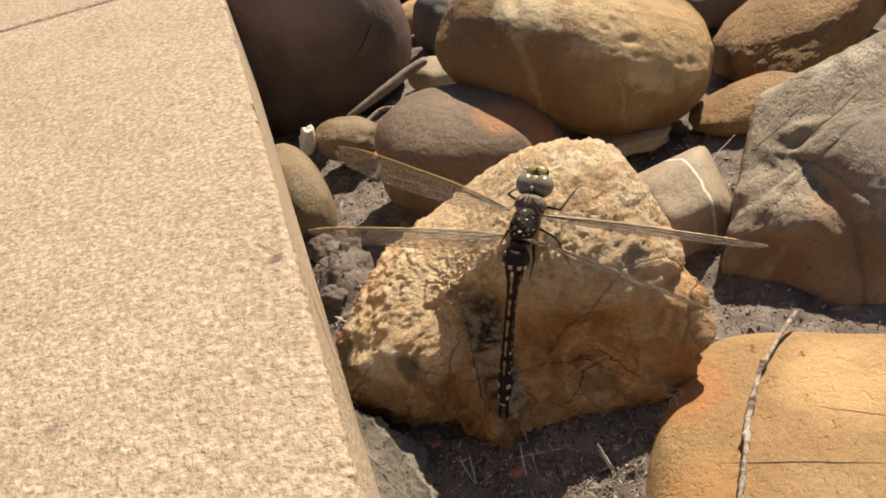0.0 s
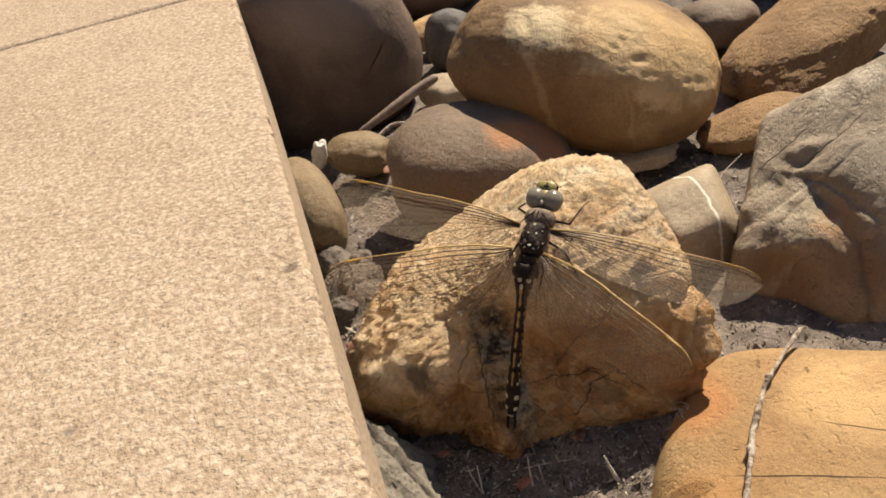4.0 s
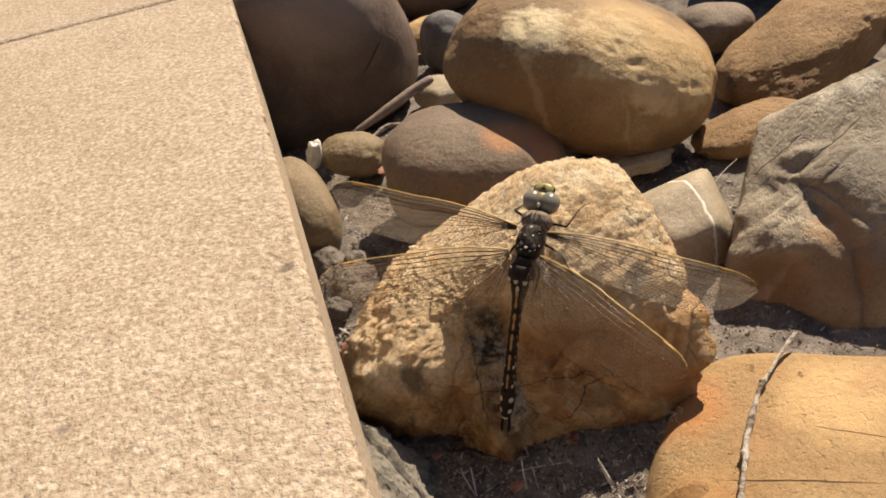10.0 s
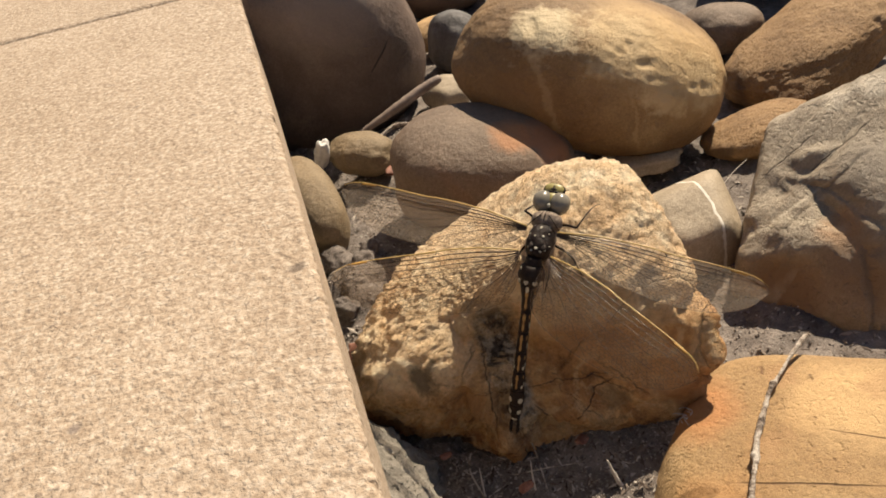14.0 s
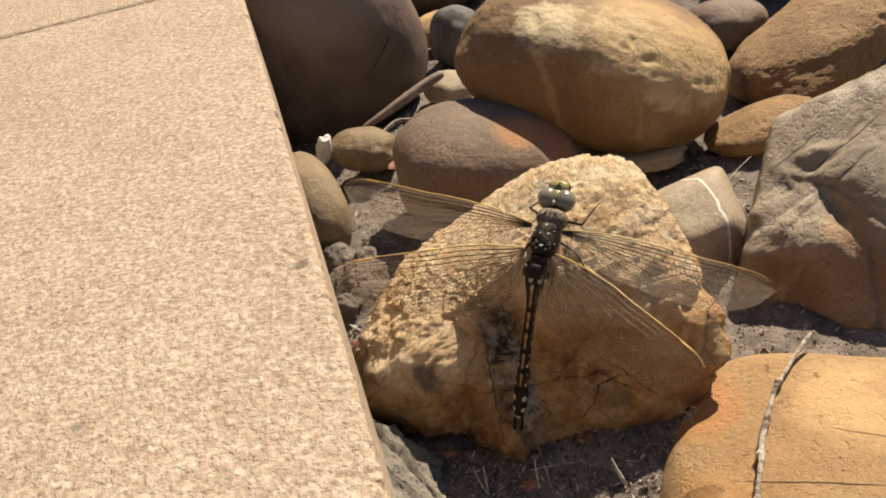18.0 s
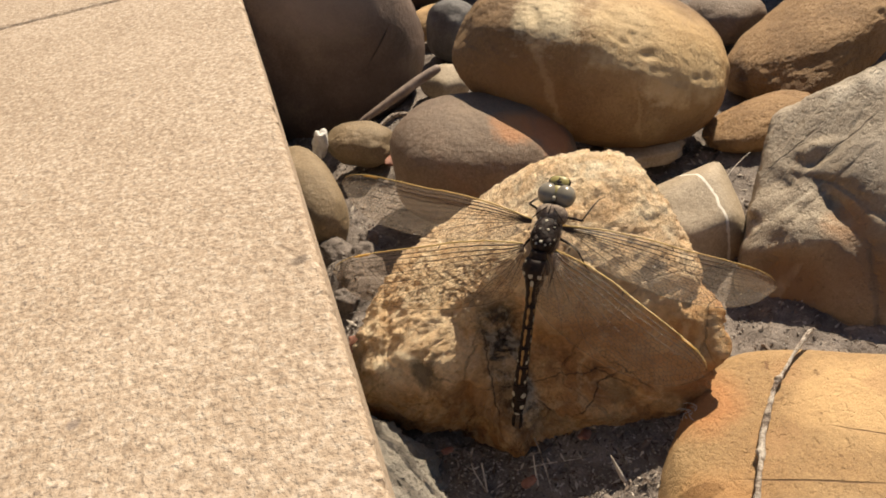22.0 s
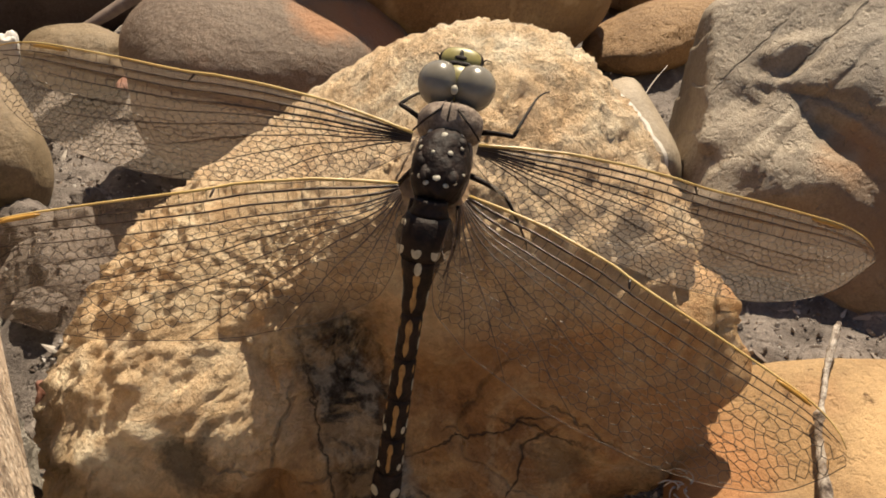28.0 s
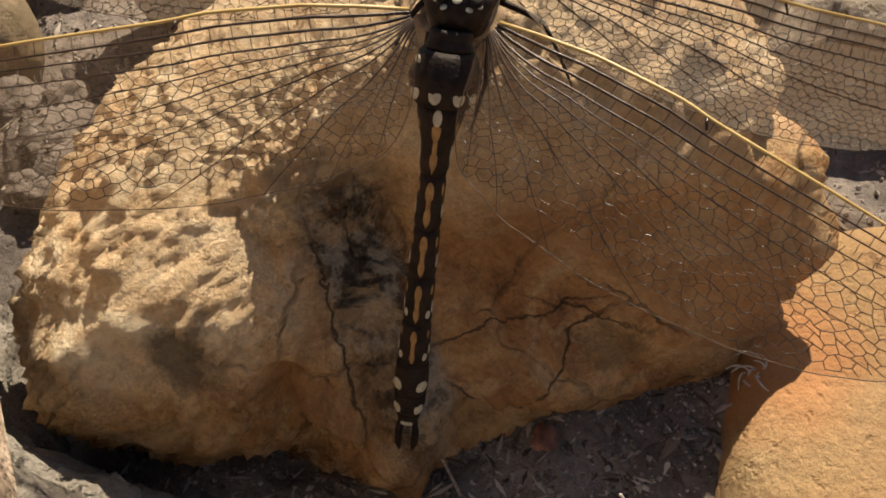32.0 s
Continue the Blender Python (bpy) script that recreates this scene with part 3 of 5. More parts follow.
    p = dented(p * r2[:, None], (((-7, -17, 5), 7.5, (8, 15, 11)), ((6, -25, -7), 4.5, (17, 13, 9)), ((-2, -27, -20), 2.5, (9, 12, 6)), ((40, -29, 3), 3.2, (4.5, 7, 2.4)), ((43, -28, -4), -2.6, (5, 7, 4)), ((30, -27, 12), 1.6, (3, 5, 2.5)), ((-18, -22, -9), -1.8, (6, 6, 5)), ((-8, -28, -17), -2.0, (4, 6, 4)))
               + tuple((at, -d * 1.5, w) for at, d, w in pits(31, 26, (-30, -20, -12), (6, -29, -20), 4.0, 4.2))
               + tuple((at, d * 1.5, w) for at, d, w in pits(32, 70, (2, -27, -8), (38, -30, -10), 5.5, 3.8))
               + tuple((at, d * 1.5, w) for at, d, w in pits(33, 50, (-28, -20, -14), (4, -28, -20), 4.5, 3.6))
               + tuple((at, -d * 1.3, w) for at, d, w in pits(34, 40, (-4, -26, -16), (36, -30, -14), 5.0, 4.4))) / 1000
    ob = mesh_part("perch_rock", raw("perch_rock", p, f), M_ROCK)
    ob.location = Vector(c0) / 1000
    tagged(ob, "rough ochre quartzite rock, sunlit on top and cracked below", "rock", "river stones")


perch_rock()



def block_stone(name, label, mat, c, planes, power=8, level=6, seed=0, rough=0.02, strata=None, rot=(0, 0, 0), fine=0.006, clefts=(), dents=()):
    """A stone with broad worn faces, given by the planes that bound it. Millimetres."""
    d, f = ICO[level]
    r = radial(d, planes, power)
    p = d * r[:, None]
    q = p / 10
    k = 1 + rough * fbm(q * 0.6 + seed, 3, seed) + fine * fbm(q * 2.6, 4, seed + 4)
    if strata:
        way, pitch, depth = strata
        w = np.array(way) / np.linalg.norm(way)
        g = (p @ w) / pitch + 0.45 * fbm(q * 0.35 + seed, 3, seed + 8)
        saw = g - np.floor(g)
        k = k + depth * (saw - 0.5) * np.clip(1 - np.abs(saw - 0.5) * 0.2, 0, 1) * (0.5 + 0.5 * fbm(q * 0.3, 2, seed + 9))
    for way, off, depth, wide, face in clefts:
        w = np.array(way) / np.linalg.norm(way)
        gap = p @ w - off + 3.0 * fbm(q * 0.7 + seed, 3, seed + 12)
        k = k - depth / np.maximum(r, 8) * np.exp(-(gap / wide) ** 2) * np.clip((d @ (np.array(face) / np.linalg.norm(face))) * 1.6, 0, 1)
    ob = mesh_part(name, raw(name, dented(p * k[:, None], dents) / 1000, f), mat)
    ob.matrix_world = pose(c[0] / 1000, c[1] / 1000, c[2] / 1000, *rot)
    return tagged(ob, label, "stone", "river stones")


# ---- the river stones ----
river_stone("river_stone", "large dark brown rounded river stone beside the paving", M_DARK, (26, 258, 33), (46, 40, 52), (0, -20, -2), 6, seed=1, power=2.9, lump=0.05)
river_stone("river_stone", "large yellow ochre river stone with pale scuffed top, painted lighter for sunlight", M_YELLOW, (115.7, 137.9, 33), (50.7, 34.8, 28.2), (2, 23, -16), 7, seed=2, power=2.3, lump=0.05, rough=0.008,
            dents=(((16, -37, 14.8), 0.7, (6, 6, 1.6)), ((23, -35, 15.6), 0.4, (3, 5, 1.3)), ((31, -31, 14), 0.7, (2.2, 4, 1.5)), ((35, -27, 13), 0.6, (1.6, 4, 2.0)), ((6.4, -26, 24), 1.3, (3.4, 3, 1.4)), ((-29, -20, 20), 1.2, (2.2, 4, 3))) + pits(5, 26, (-2, -26, 25), (33, -30, 13), 3.0, 1.7))
river_stone("river_stone", "tan pitted sandstone cobble", M_TAN, (221.6, 149, 10.5), (42, 28, 14), (-6, -12, 20), 7, seed=3, power=2.6, rough=0.014, dents=pits(8, 40, (-10, -34, 12), (20, -20, 22), 5.0, 2.2) + pits(9, 22, (-29, -27, 12), (-6, -24, 20), 1.2, 1.6))
# the (36, -18, 14) boss is out of view, added to shade the soil
block_stone("river_stone", "grey layered quartzite boulder with brown underside tinted for bounced light", M_GREY, (150, 45, 14),
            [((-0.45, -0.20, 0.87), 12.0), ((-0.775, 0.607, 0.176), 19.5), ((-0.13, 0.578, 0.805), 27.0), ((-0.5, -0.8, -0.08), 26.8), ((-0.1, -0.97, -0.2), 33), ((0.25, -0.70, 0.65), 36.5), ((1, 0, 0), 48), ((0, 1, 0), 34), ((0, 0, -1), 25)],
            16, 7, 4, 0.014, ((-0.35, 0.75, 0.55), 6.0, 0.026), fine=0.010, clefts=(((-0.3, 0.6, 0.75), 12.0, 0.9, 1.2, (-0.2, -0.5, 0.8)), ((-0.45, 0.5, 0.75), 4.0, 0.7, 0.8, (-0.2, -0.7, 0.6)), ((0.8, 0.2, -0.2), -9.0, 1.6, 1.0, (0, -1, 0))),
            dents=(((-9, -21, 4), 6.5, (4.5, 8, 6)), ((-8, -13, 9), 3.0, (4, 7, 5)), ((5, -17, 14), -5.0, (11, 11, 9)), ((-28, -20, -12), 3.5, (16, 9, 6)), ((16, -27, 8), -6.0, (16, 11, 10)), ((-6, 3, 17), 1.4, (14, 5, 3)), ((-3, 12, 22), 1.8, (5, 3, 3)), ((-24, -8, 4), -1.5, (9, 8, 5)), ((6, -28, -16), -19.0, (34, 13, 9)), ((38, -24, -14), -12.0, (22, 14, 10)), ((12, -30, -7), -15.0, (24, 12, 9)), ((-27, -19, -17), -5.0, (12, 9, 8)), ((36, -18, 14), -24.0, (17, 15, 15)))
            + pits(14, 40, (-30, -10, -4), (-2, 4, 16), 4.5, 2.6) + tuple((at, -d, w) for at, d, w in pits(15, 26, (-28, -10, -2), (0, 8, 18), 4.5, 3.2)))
block_stone("river_stone", "small pale grey stone with a white vein", M_VEINED, (116.5, 61.8, 7.6),
            [((-0.12, -0.36, 0.92), 10.5), ((-0.1, 0.45, 0.88), 11.5), ((0.7, -0.35, 0.6), 12), ((-1, -0.1, 0), 14), ((1, -0.2, 0), 14.5), ((0, -1, -0.1), 15), ((0, 1, 0), 18), ((0, 0, -1), 14), ((0.6, -0.8, 0.1), 15)], 10, 5, 5, 0.02, fine=0.003)
river_stone("river_stone", "smooth red-brown rounded stone", M_RED, (64.5, 118.5, 16.5), (33, 27, 22), (2, 12, -14), 6, seed=6, power=2.5, lump=0.06, rough=0.008)
river_stone("river_stone", "small smooth grey-brown oval pebble against the paving", M_OLIVE, (2.0, 137, 13.5), (11, 25, 15), (6, 0, 8), seed=7, lump=0.04)
river_stone("river_stone", "small olive tan pebble", M_OLIVE, (28.3, 174.7, 9.4), (14, 12.4, 8.6), (-7, 13, -4), seed=8, rough=0.02)
block_stone("river_stone", "flat orange sandstone cobble with a twig on it", M_ORANGE, (110, -30, -14),
            [((0.51, 0.86, 0.1), 31.5), ((-0.57, 0.82, -0.1), 41), ((0.02, -0.04, 1), 17.5), ((0.3, 0.6, 0.75), 33), ((-0.75, 0.3, 0.6), 48), ((-1, -0.3, 0), 66), ((0, -1, 0.1), 52), ((1, -0.1, 0), 62), ((0, 0, -1), 22)], 7, 6, 9, 0.012, fine=0.0016)
river_stone("river_stone", "orange-brown stone wedged in the shade", M_TAN, (171, 110, 2), (23, 14, 7.8), (-5, 0, 6), seed=10, rough=0.02)
river_stone("river_stone", "flat brown stone behind the tan cobble", M_RED, (203, 192.4, 9), (18, 15, 11), (0, 6, 10), seed=11)
river_stone("river_stone", "orange-brown pebble behind the dark stone", M_ORANGE, (91.4, 300, 6.5), (15, 12.5, 7.5), (0, -6, 20), seed=12)
river_stone("river_stone", "small bluish grey pebble", M_BLUE, (94.7, 265.5, 12), (12, 13.5, 14.6), (0, 20, 30), seed=13)
river_stone("river_stone", "grey-brown stone in the back row", M_DARK, (112, 360, 16), (36, 28, 20), (0, 0, 12), seed=14)
river_stone("river_stone", "pale grey pebble under the dry stick", M_PALE, (77.5, 220.6, 4.5), (10.3, 13.3, 7), (0, 0, 20), seed=15)
river_stone("river_stone", "tan stone in the back row", M_YELLOW, (190, 330, 20), (44, 30, 24), (0, 0, -8), seed=16)
river_stone("river_stone", "dark brown stone in the back row", M_DARK, (285, 255, 22), (48, 36, 26), (0, 0, 25), seed=17)
river_stone("river_stone", "ochre stone at the end of the row", M_TAN, (260, 60, 18), (36, 40, 26), (0, 0, 15), seed=18)
river_stone("river_stone", "flat grey stone near the paving's foot", M_PALE, (66, -88, -9), (32, 18, 12), (0, 0, -10), seed=19)
river_stone("river_stone", "olive stone beside the orange cobble", M_OLIVE, (240, -40, -2), (48, 34, 20), (0, 0, 10), seed=20)
river_stone("river_stone", "brown stone behind the camera's path", M_DARK, (130, -140, 4), (50, 36, 24), (0, 0, -12), seed=21)
river_stone("river_stone", "red-brown stone far back beside the paving", M_RED, (44, 345, 18), (34, 30, 24), (0, 0, 0), seed=22)


# ---- mortar, litter, twigs ----
def mortar_bed():
    """The rough haunch of mortar that bulges out under the slabs' edge."""
    ny, nz = 900, 40
    verts = []
    ys = np.linspace(-0.25, 0.55, ny)
    for y in ys:
        for k in range(nz):
            a = k / (nz - 1)
            verts.append((-0.012 + 0.020 * math.sin(a * math.pi * 0.5), y, 0.031 - 0.040 * a ** 1.2))
    p = np.array(verts)
    bulge = 0.004 * fbm(p * 45, 3, 61) + 0.0016 * fbm(p * 260, 6, 62, 0.7) + 0.006 * np.clip(fbm(p * np.array((0, 22, 0)) + 3.3, 2, 63), -0.6, 1)
    a = np.tile(np.linspace(0, 1, nz), ny)
    p[:, 0] += bulge * a - 0.016 * np.clip((p[:, 1] - 0.010) / 0.012, 0, 1) * a
    p[:, 0] += 0.006 * np.clip((0.022 - p[:, 1]) / 0.030, 0, 1) * a ** 0.6
    p[:, 2] += 0.0012 * fbm(p * 420, 5, 64, 0.65)
    q = np.arange(ny * nz).reshape(ny, nz)
    f = np.stack([q[:-1, :-1].ravel(), q[1:, :-1].ravel(), q[1:, 1:].ravel(), q[:-1, 1:].ravel()], 1)
    ob = mesh_part("mortar_bed", raw("mortar_bed", p, f[:, ::-1]), M_MORTAR)
    tagged(ob, "rough grey mortar bed under the paving's edge", "mortar", kind="structure")


mortar_bed()

M_WOOD = material("weathered_twig", lambda nt, b: (
    link(nt, mix(nt, ramp(nt, noise_tex(nt, coords(nt), 150, 3, 0.6), (0.46, (0, 0, 0)), (0.54, (1, 1, 1))),
                 ramp(nt, noise_tex(nt, coords(nt), 700, 5, 0.7, 0.5), (0.34, (0.05, 0.032, 0.022)), (0.48, (0.20, 0.15, 0.115)), (0.62, (0.46, 0.39, 0.32))),
                 ramp(nt, noise_tex(nt, coords(nt), 900, 4, 0.7, 0.5), (0.34, (0.22, 0.17, 0.13)), (0.58, (0.60, 0.53, 0.45)))), b.inputs["Base Color"]),
    bump(nt, b, noise_tex(nt, coords(nt), 1300, 5, 0.7), 0.9, 0.0006)), 0.85)
M_DRIFT = material("smooth_drift_wood", lambda nt, b: link(nt, ramp(nt, noise_tex(nt, coords(nt), 160, 5, 0.6, 0.5), (0.3, (0.17, 0.12, 0.095)), (0.7, (0.36, 0.28, 0.23))), b.inputs["Base Color"]), 0.65)
M_BARE = material("bleached_wood", lambda nt, b: link(nt, ramp(nt, noise_tex(nt, coords(nt), 700, 4, 0.6), (0.3, (0.42, 0.36, 0.30)), (0.7, (0.68, 0.62, 0.55))), b.inputs["Base Color"]), 0.7)
M_WHITE = material("white_shell_chip", lambda nt, b: link(nt, ramp(nt, noise_tex(nt, coords(nt), 500, 3), (0.3, (0.60, 0.57, 0.52)), (0.7, (0.82, 0.80, 0.76))), b.inputs["Base Color"]), 0.6)
M_LEAF = material("dry_red_leaf", lambda nt, b: (
    link(nt, ramp(nt, noise_tex(nt, coords(nt), 400, 4), (0.3, (0.16, 0.06, 0.038)), (0.7, (0.38, 0.18, 0.12))), b.inputs["Base Color"]), bump(nt, b, noise_tex(nt, coords(nt), 900, 3), 0.6, 0.0004)), 0.7)
M_BARK = material("bark_litter", lambda nt, b: link(nt, ramp(nt, nt.nodes.new("ShaderNodeNewGeometry").outputs["Random Per Island"], (0.0, (0.045, 0.030, 0.022)), (0.40, (0.15, 0.11, 0.085)), (0.72, (0.34, 0.285, 0.24)), (1.0, (0.56, 0.50, 0.43))), b.inputs["Base Color"]), 0.85)
M_GRIT = material("sand_grains", lambda nt, b: link(nt, ramp(nt, nt.nodes.new("ShaderNodeNewGeometry").outputs["Random Per Island"], (0.0, (0.08, 0.064, 0.056)), (0.5, (0.23, 0.20, 0.175)), (0.85, (0.33, 0.29, 0.26)), (1.0, (0.52, 0.48, 0.43))), b.inputs["Base Color"]), 0.7)


def stick(name, label, mat, pts, radii, seed, knots=(), category="twig", rough=0.16, n=60):
    """A crooked twig through the points given, with knots. Millimetres."""
    pts = np.array(pts, float)
    t = np.linspace(0, len(pts) - 1, n)
    i = np.clip(t.astype(int), 0, len(pts) - 2)
    g = (t - i)[:, None]
    prev, nxt = pts[np.maximum(i - 1, 0)], pts[np.minimum(i + 2, len(pts) - 1)]
    a, b = pts[i], pts[i + 1]
    path = 0.5 * (2 * a + (b - prev) * g + (2 * prev - 5 * a + 4 * b - nxt) * g ** 2 + (3 * a - prev - 3 * b + nxt) * g ** 3)
    r = np.interp(t, np.arange(len(pts)), radii)
    for at, size in knots:
        r = r + size * np.exp(-((t / t[-1] - at) / 0.02) ** 2)
    v, f = tube(path, r, 12)
    v = np.array(v)
    ax = np.repeat(path, 12, 0)
    v = ax + (v - ax) * (1 + rough * fbm(v * 0.9, 3, seed)[:, None])
    ob = mesh_part(name, raw(name, v / 1000, f), mat)
    return tagged(ob, label, category)


stick("twig", "thin crooked grey twig lying on the orange cobble", M_WOOD, ((116.5, 1.5, 5.1), (113.3, -0.5, 5.7), (107, -4.6, 5.7), (101.3, -8.9, 5.7), (97, -12, 5.8), (93.4, -15.6, 5.8), (84.5, -25.6, 5.8), (80.6, -31.2, 5.7), (75.5, -38.0, 5.5), (68, -48, 4.1)), (0.40, 0.66, 0.48, 0.42, 0.62, 0.58, 0.72, 0.62, 0.7, 0.7), 3, ((0.42, 0.35), (0.62, 0.25), (0.74, 0.45)), rough=0.30, n=110)
stick("stick", "smooth pale dry stick lying against the dark stone", M_DRIFT, ((73.5, 211, 17), (70.5, 210, 16.5), (62, 208.5, 14.5), (51, 206, 11.5), (37, 203.5, 7.5), (25, 202, 4)), (1.6, 2.2, 2.3, 2.2, 1.6, 1.0), 7, category="stick", rough=0.06)
stick("fallen_stem", "short dark stem among the litter", M_WOOD, ((60, 196, 3), (48, 200, 6), (36, 197, 2)), (0.9, 1.1, 0.8), 8)
stick("root_end", "pale split root end sticking out of the soil", M_BARE, ((54, -17, -6), (52.5, -15.5, -1), (51.5, -14, 3.5)), (0.7, 0.5, 0.15), 9, category="root")
stick("grass_stalk", "thin dry grass stalk in the gap", M_BARE, ((131, 71, 9), (138, 75, 11), (146, 79, 12)), (0.16, 0.14, 0.1), 10, category="stalk", rough=0.0)
stick("fallen_stem", "fine dry stem on the soil", M_WOOD, ((36, -12, -1), (37, -4, 0.6), (37.5, 2, 0.5)), (0.2, 0.22, 0.15), 11)
stick("straw", "thin dry straw standing in the soil", M_BARE, ((21.5, -5, -4), (21.8, -4.2, 0), (22, -3.6, 4.5)), (0.22, 0.2, 0.1), 14, category="straw")
stick("straw", "thin dry straw standing in the soil", M_BARE, ((33.8, -8.6, -4), (33.9, -8, 0.5), (34.3, -7.2, 5)), (0.24, 0.22, 0.1), 15, category="straw")
stick("straw", "thin dry straw lying before the rock", M_WOOD, ((30, -4, -1.5), (39, -6.5, -0.5), (47, -8, -1.2)), (0.14, 0.18, 0.1), 16, category="straw")
stick("fallen_stem", "fine dry stem on the soil", M_WOOD, ((21, -8, -1), (20, 0, 0.8), (22, 6, 0.5)), (0.2, 0.22, 0.15), 12)


def chip(name, label, mat, c, s, rot, seed, category):
    d, f = ICO[4]
    p = d * ((np.abs(d) ** 3) .sum(1) ** (-1 / 3))[:, None] * (1 + 0.22 * fbm(d * 1.8 + seed, 3, seed)[:, None]) * np.array(s) / 1000
    ob = mesh_part(name, raw(name, p, f), mat)
    ob.matrix_world = pose(c[0] / 1000, c[1] / 1000, c[2] / 1000, *rot)
    return tagged(ob, label, category)


chip("pale_chip", "small white shell chip standing on end", M_WHITE, (12.0, 173, 15.5), (2.9, 2.8, 6.2), (10, 14, 0), 1, "shell")
# flat lump added in place of a sunlit patch of whitish soil
chip("pale_chip", "pale flat lump standing for sunlit soil under the yellow stone", M_PALE, (122, 112, 4), (14, 9, 4), (0, 0, -10), 2, "shell")
chip("leaf_scrap", "curled scrap of dry reddish leaf", M_LEAF, (15.6, 6.5, 2.0), (1.9, 0.9, 0.4), (20, 25, 30), 3, "leaf")
chip("leaf_scrap", "curled scrap of dry reddish leaf", M_LEAF, (31.6, -9.6, -0.6), (2.0, 1.1, 0.5), (10, -10, 10), 4, "leaf")
chip("leaf_scrap", "brown leaf scrap wedged beside the rock", M_LEAF, (1.5, 48, 10), (2.2, 3.6, 0.6), (60, 20, 10), 5, "leaf")
chip("leaf_scrap", "reddish leaf scrap between the pebbles", M_LEAF, (38, 160, 6), (4.0, 2.5, 0.8), (20, 0, 30), 6, "leaf")
chip("leaf_scrap", "dark red leaf scrap in the shade", M_LEAF, (50, -1, -1), (2.2, 1.4, 0.6), (0, 20, 50), 7, "leaf")


def tuft(c, count, seed):
    """A curled tuft of dry fibres, one mesh. Millimetres."""
    rng = np.random.default_rng(seed)
    vv, ff = [], []
    for k in range(count):
        a, r, turn = rng.uniform(0, 6.3), rng.uniform(1.2, 3.2), rng.uniform(1.5, 4.5)
        u = np.linspace(0, 1, 9)
        base = np.array(c) + rng.normal(0, 0.7, 3)
        path = np.stack([base[0] + r * np.cos(a + turn * u) * u, base[1] + r * np.sin(a + turn * u) * u, base[2] + 2.2 * np.sin(u * rng.uniform(1.5, 3.0))], 1)
        v, f = tube(path, np.linspace(0.22, 0.08, 9), 5)
        ff += [tuple(i + len(vv) for i in g) for g in f]
        vv += list(v)
    ob = mesh_part("fibre_tuft", raw("fibre_tuft", np.array(vv) / 1000, ff), M_BARE)
    return tagged(ob, "curled tuft of pale dry fibres between rock and cobble", "fibre")


tuft((75.5, -9.0, 0.5), 16, 5)
for c, r, rot, k in (((4, 108, 6), (5, 6, 4), 20, 1), ((13, 100, 7), (4.5, 3.6, 3.2), 60, 2), ((8, 88, 7), (4, 4.6, 3.4), 10, 3), ((17, 112, 4), (3.4, 3, 2.6), 80, 4), ((3, 80, 4), (3.4, 4.4, 3), 40, 5), ((14, 78, 2), (3.2, 2.6, 2.4), 0, 6)):
    chip("soil_clod", "lumpy clod of dry lilac-grey soil", M_SOIL, c, r, (0, 0, rot), 30 + k, "soil")


def scatter(name, label, mat, count, box, size, seed, flat=1.0, level=0, long=1.0):
    """Loose bits on the soil, all in one mesh."""
    rng = np.random.default_rng(seed)
    base = np.array([(0.9, 0, 0), (-0.9, 0, 0), (0, 0.8, 0), (0, -0.8, 0), (0, 0, 0.8), (0, 0, -0.8)])
    tri = np.array([(0, 2, 4), (2, 1, 4), (1, 3, 4), (3, 0, 4), (2, 0, 5), (1, 2, 5), (3, 1, 5), (0, 3, 5)])
    verts, faces = [], []
    x0, x1, y0, y1 = box
    at = np.stack([rng.uniform(x0, x1, count), rng.uniform(y0, y1, count), np.zeros(count)], 1) / 1000
    at[:, 2] = ground_z(at)
    s = size[0] + (size[1] - size[0]) * rng.random(count) ** 2.5
    for k in range(count):
        p = base * rng.uniform(0.6, 1.25, (6, 1)) * np.array((long * rng.uniform(0.6, 1.3), 1, flat))
        m = np.array(Euler((rng.uniform(-0.5, 0.5), rng.uniform(-0.5, 0.5), rng.uniform(0, 6.3))).to_matrix())
        verts.append((p @ m.T) * s[k] / 1000 + at[k] + (0, 0, s[k] * flat * 0.0003))
        faces.append(tri + 6 * k)
    ob = mesh_part(name, raw(name, np.concatenate(verts), np.concatenate(faces)), mat, smooth=False)
    return tagged(ob, label, "litter", kind="stuff")


scatter("sand_grit", "grey sand grains and grit on the soil", M_GRIT, 14000, (-2, 150, -70, 230), (0.2, 0.85), 71)
scatter("sand_grit", "grey sand grains and grit before the rock", M_GRIT, 9000, (0, 80, -45, 30), (0.14, 0.55), 72)
scatter("bark_litter", "dry bark crumbs and needles on the soil", M_BARK, 4200, (-2, 150, -70, 230), (0.25, 1.0), 73, 0.35, long=3.2)
scatter("bark_litter", "fine dark bark crumbs before the rock", M_BARK, 4200, (0, 80, -45, 30), (0.15, 0.6), 74, 0.4, long=4.0)


# ---- the dragonfly ----
M_BLACK = material("black_brown_cuticle", lambda nt, b: (
    link(nt, ramp(nt, noise_tex(nt, coords(nt), 900, 3), (0.35, (0.008, 0.004, 0.003)), (0.7, (0.034, 0.018, 0.012))), b.inputs["Base Color"]),
    bump(nt, b, noise_tex(nt, coords(nt), 2600, 4), 0.6, 0.0002)), 0.62)
M_BLACK.node_tree.nodes["Principled BSDF"].inputs["Specular IOR Level"].default_value = 0.25
M_PALESPOT = material("cream_marking", lambda nt, b: link(nt, ramp(nt, noise_tex(nt, coords(nt), 1500, 2), (0.3, (0.38, 0.34, 0.25)), (0.7, (0.62, 0.56, 0.44))), b.inputs["Base Color"]), 0.5)
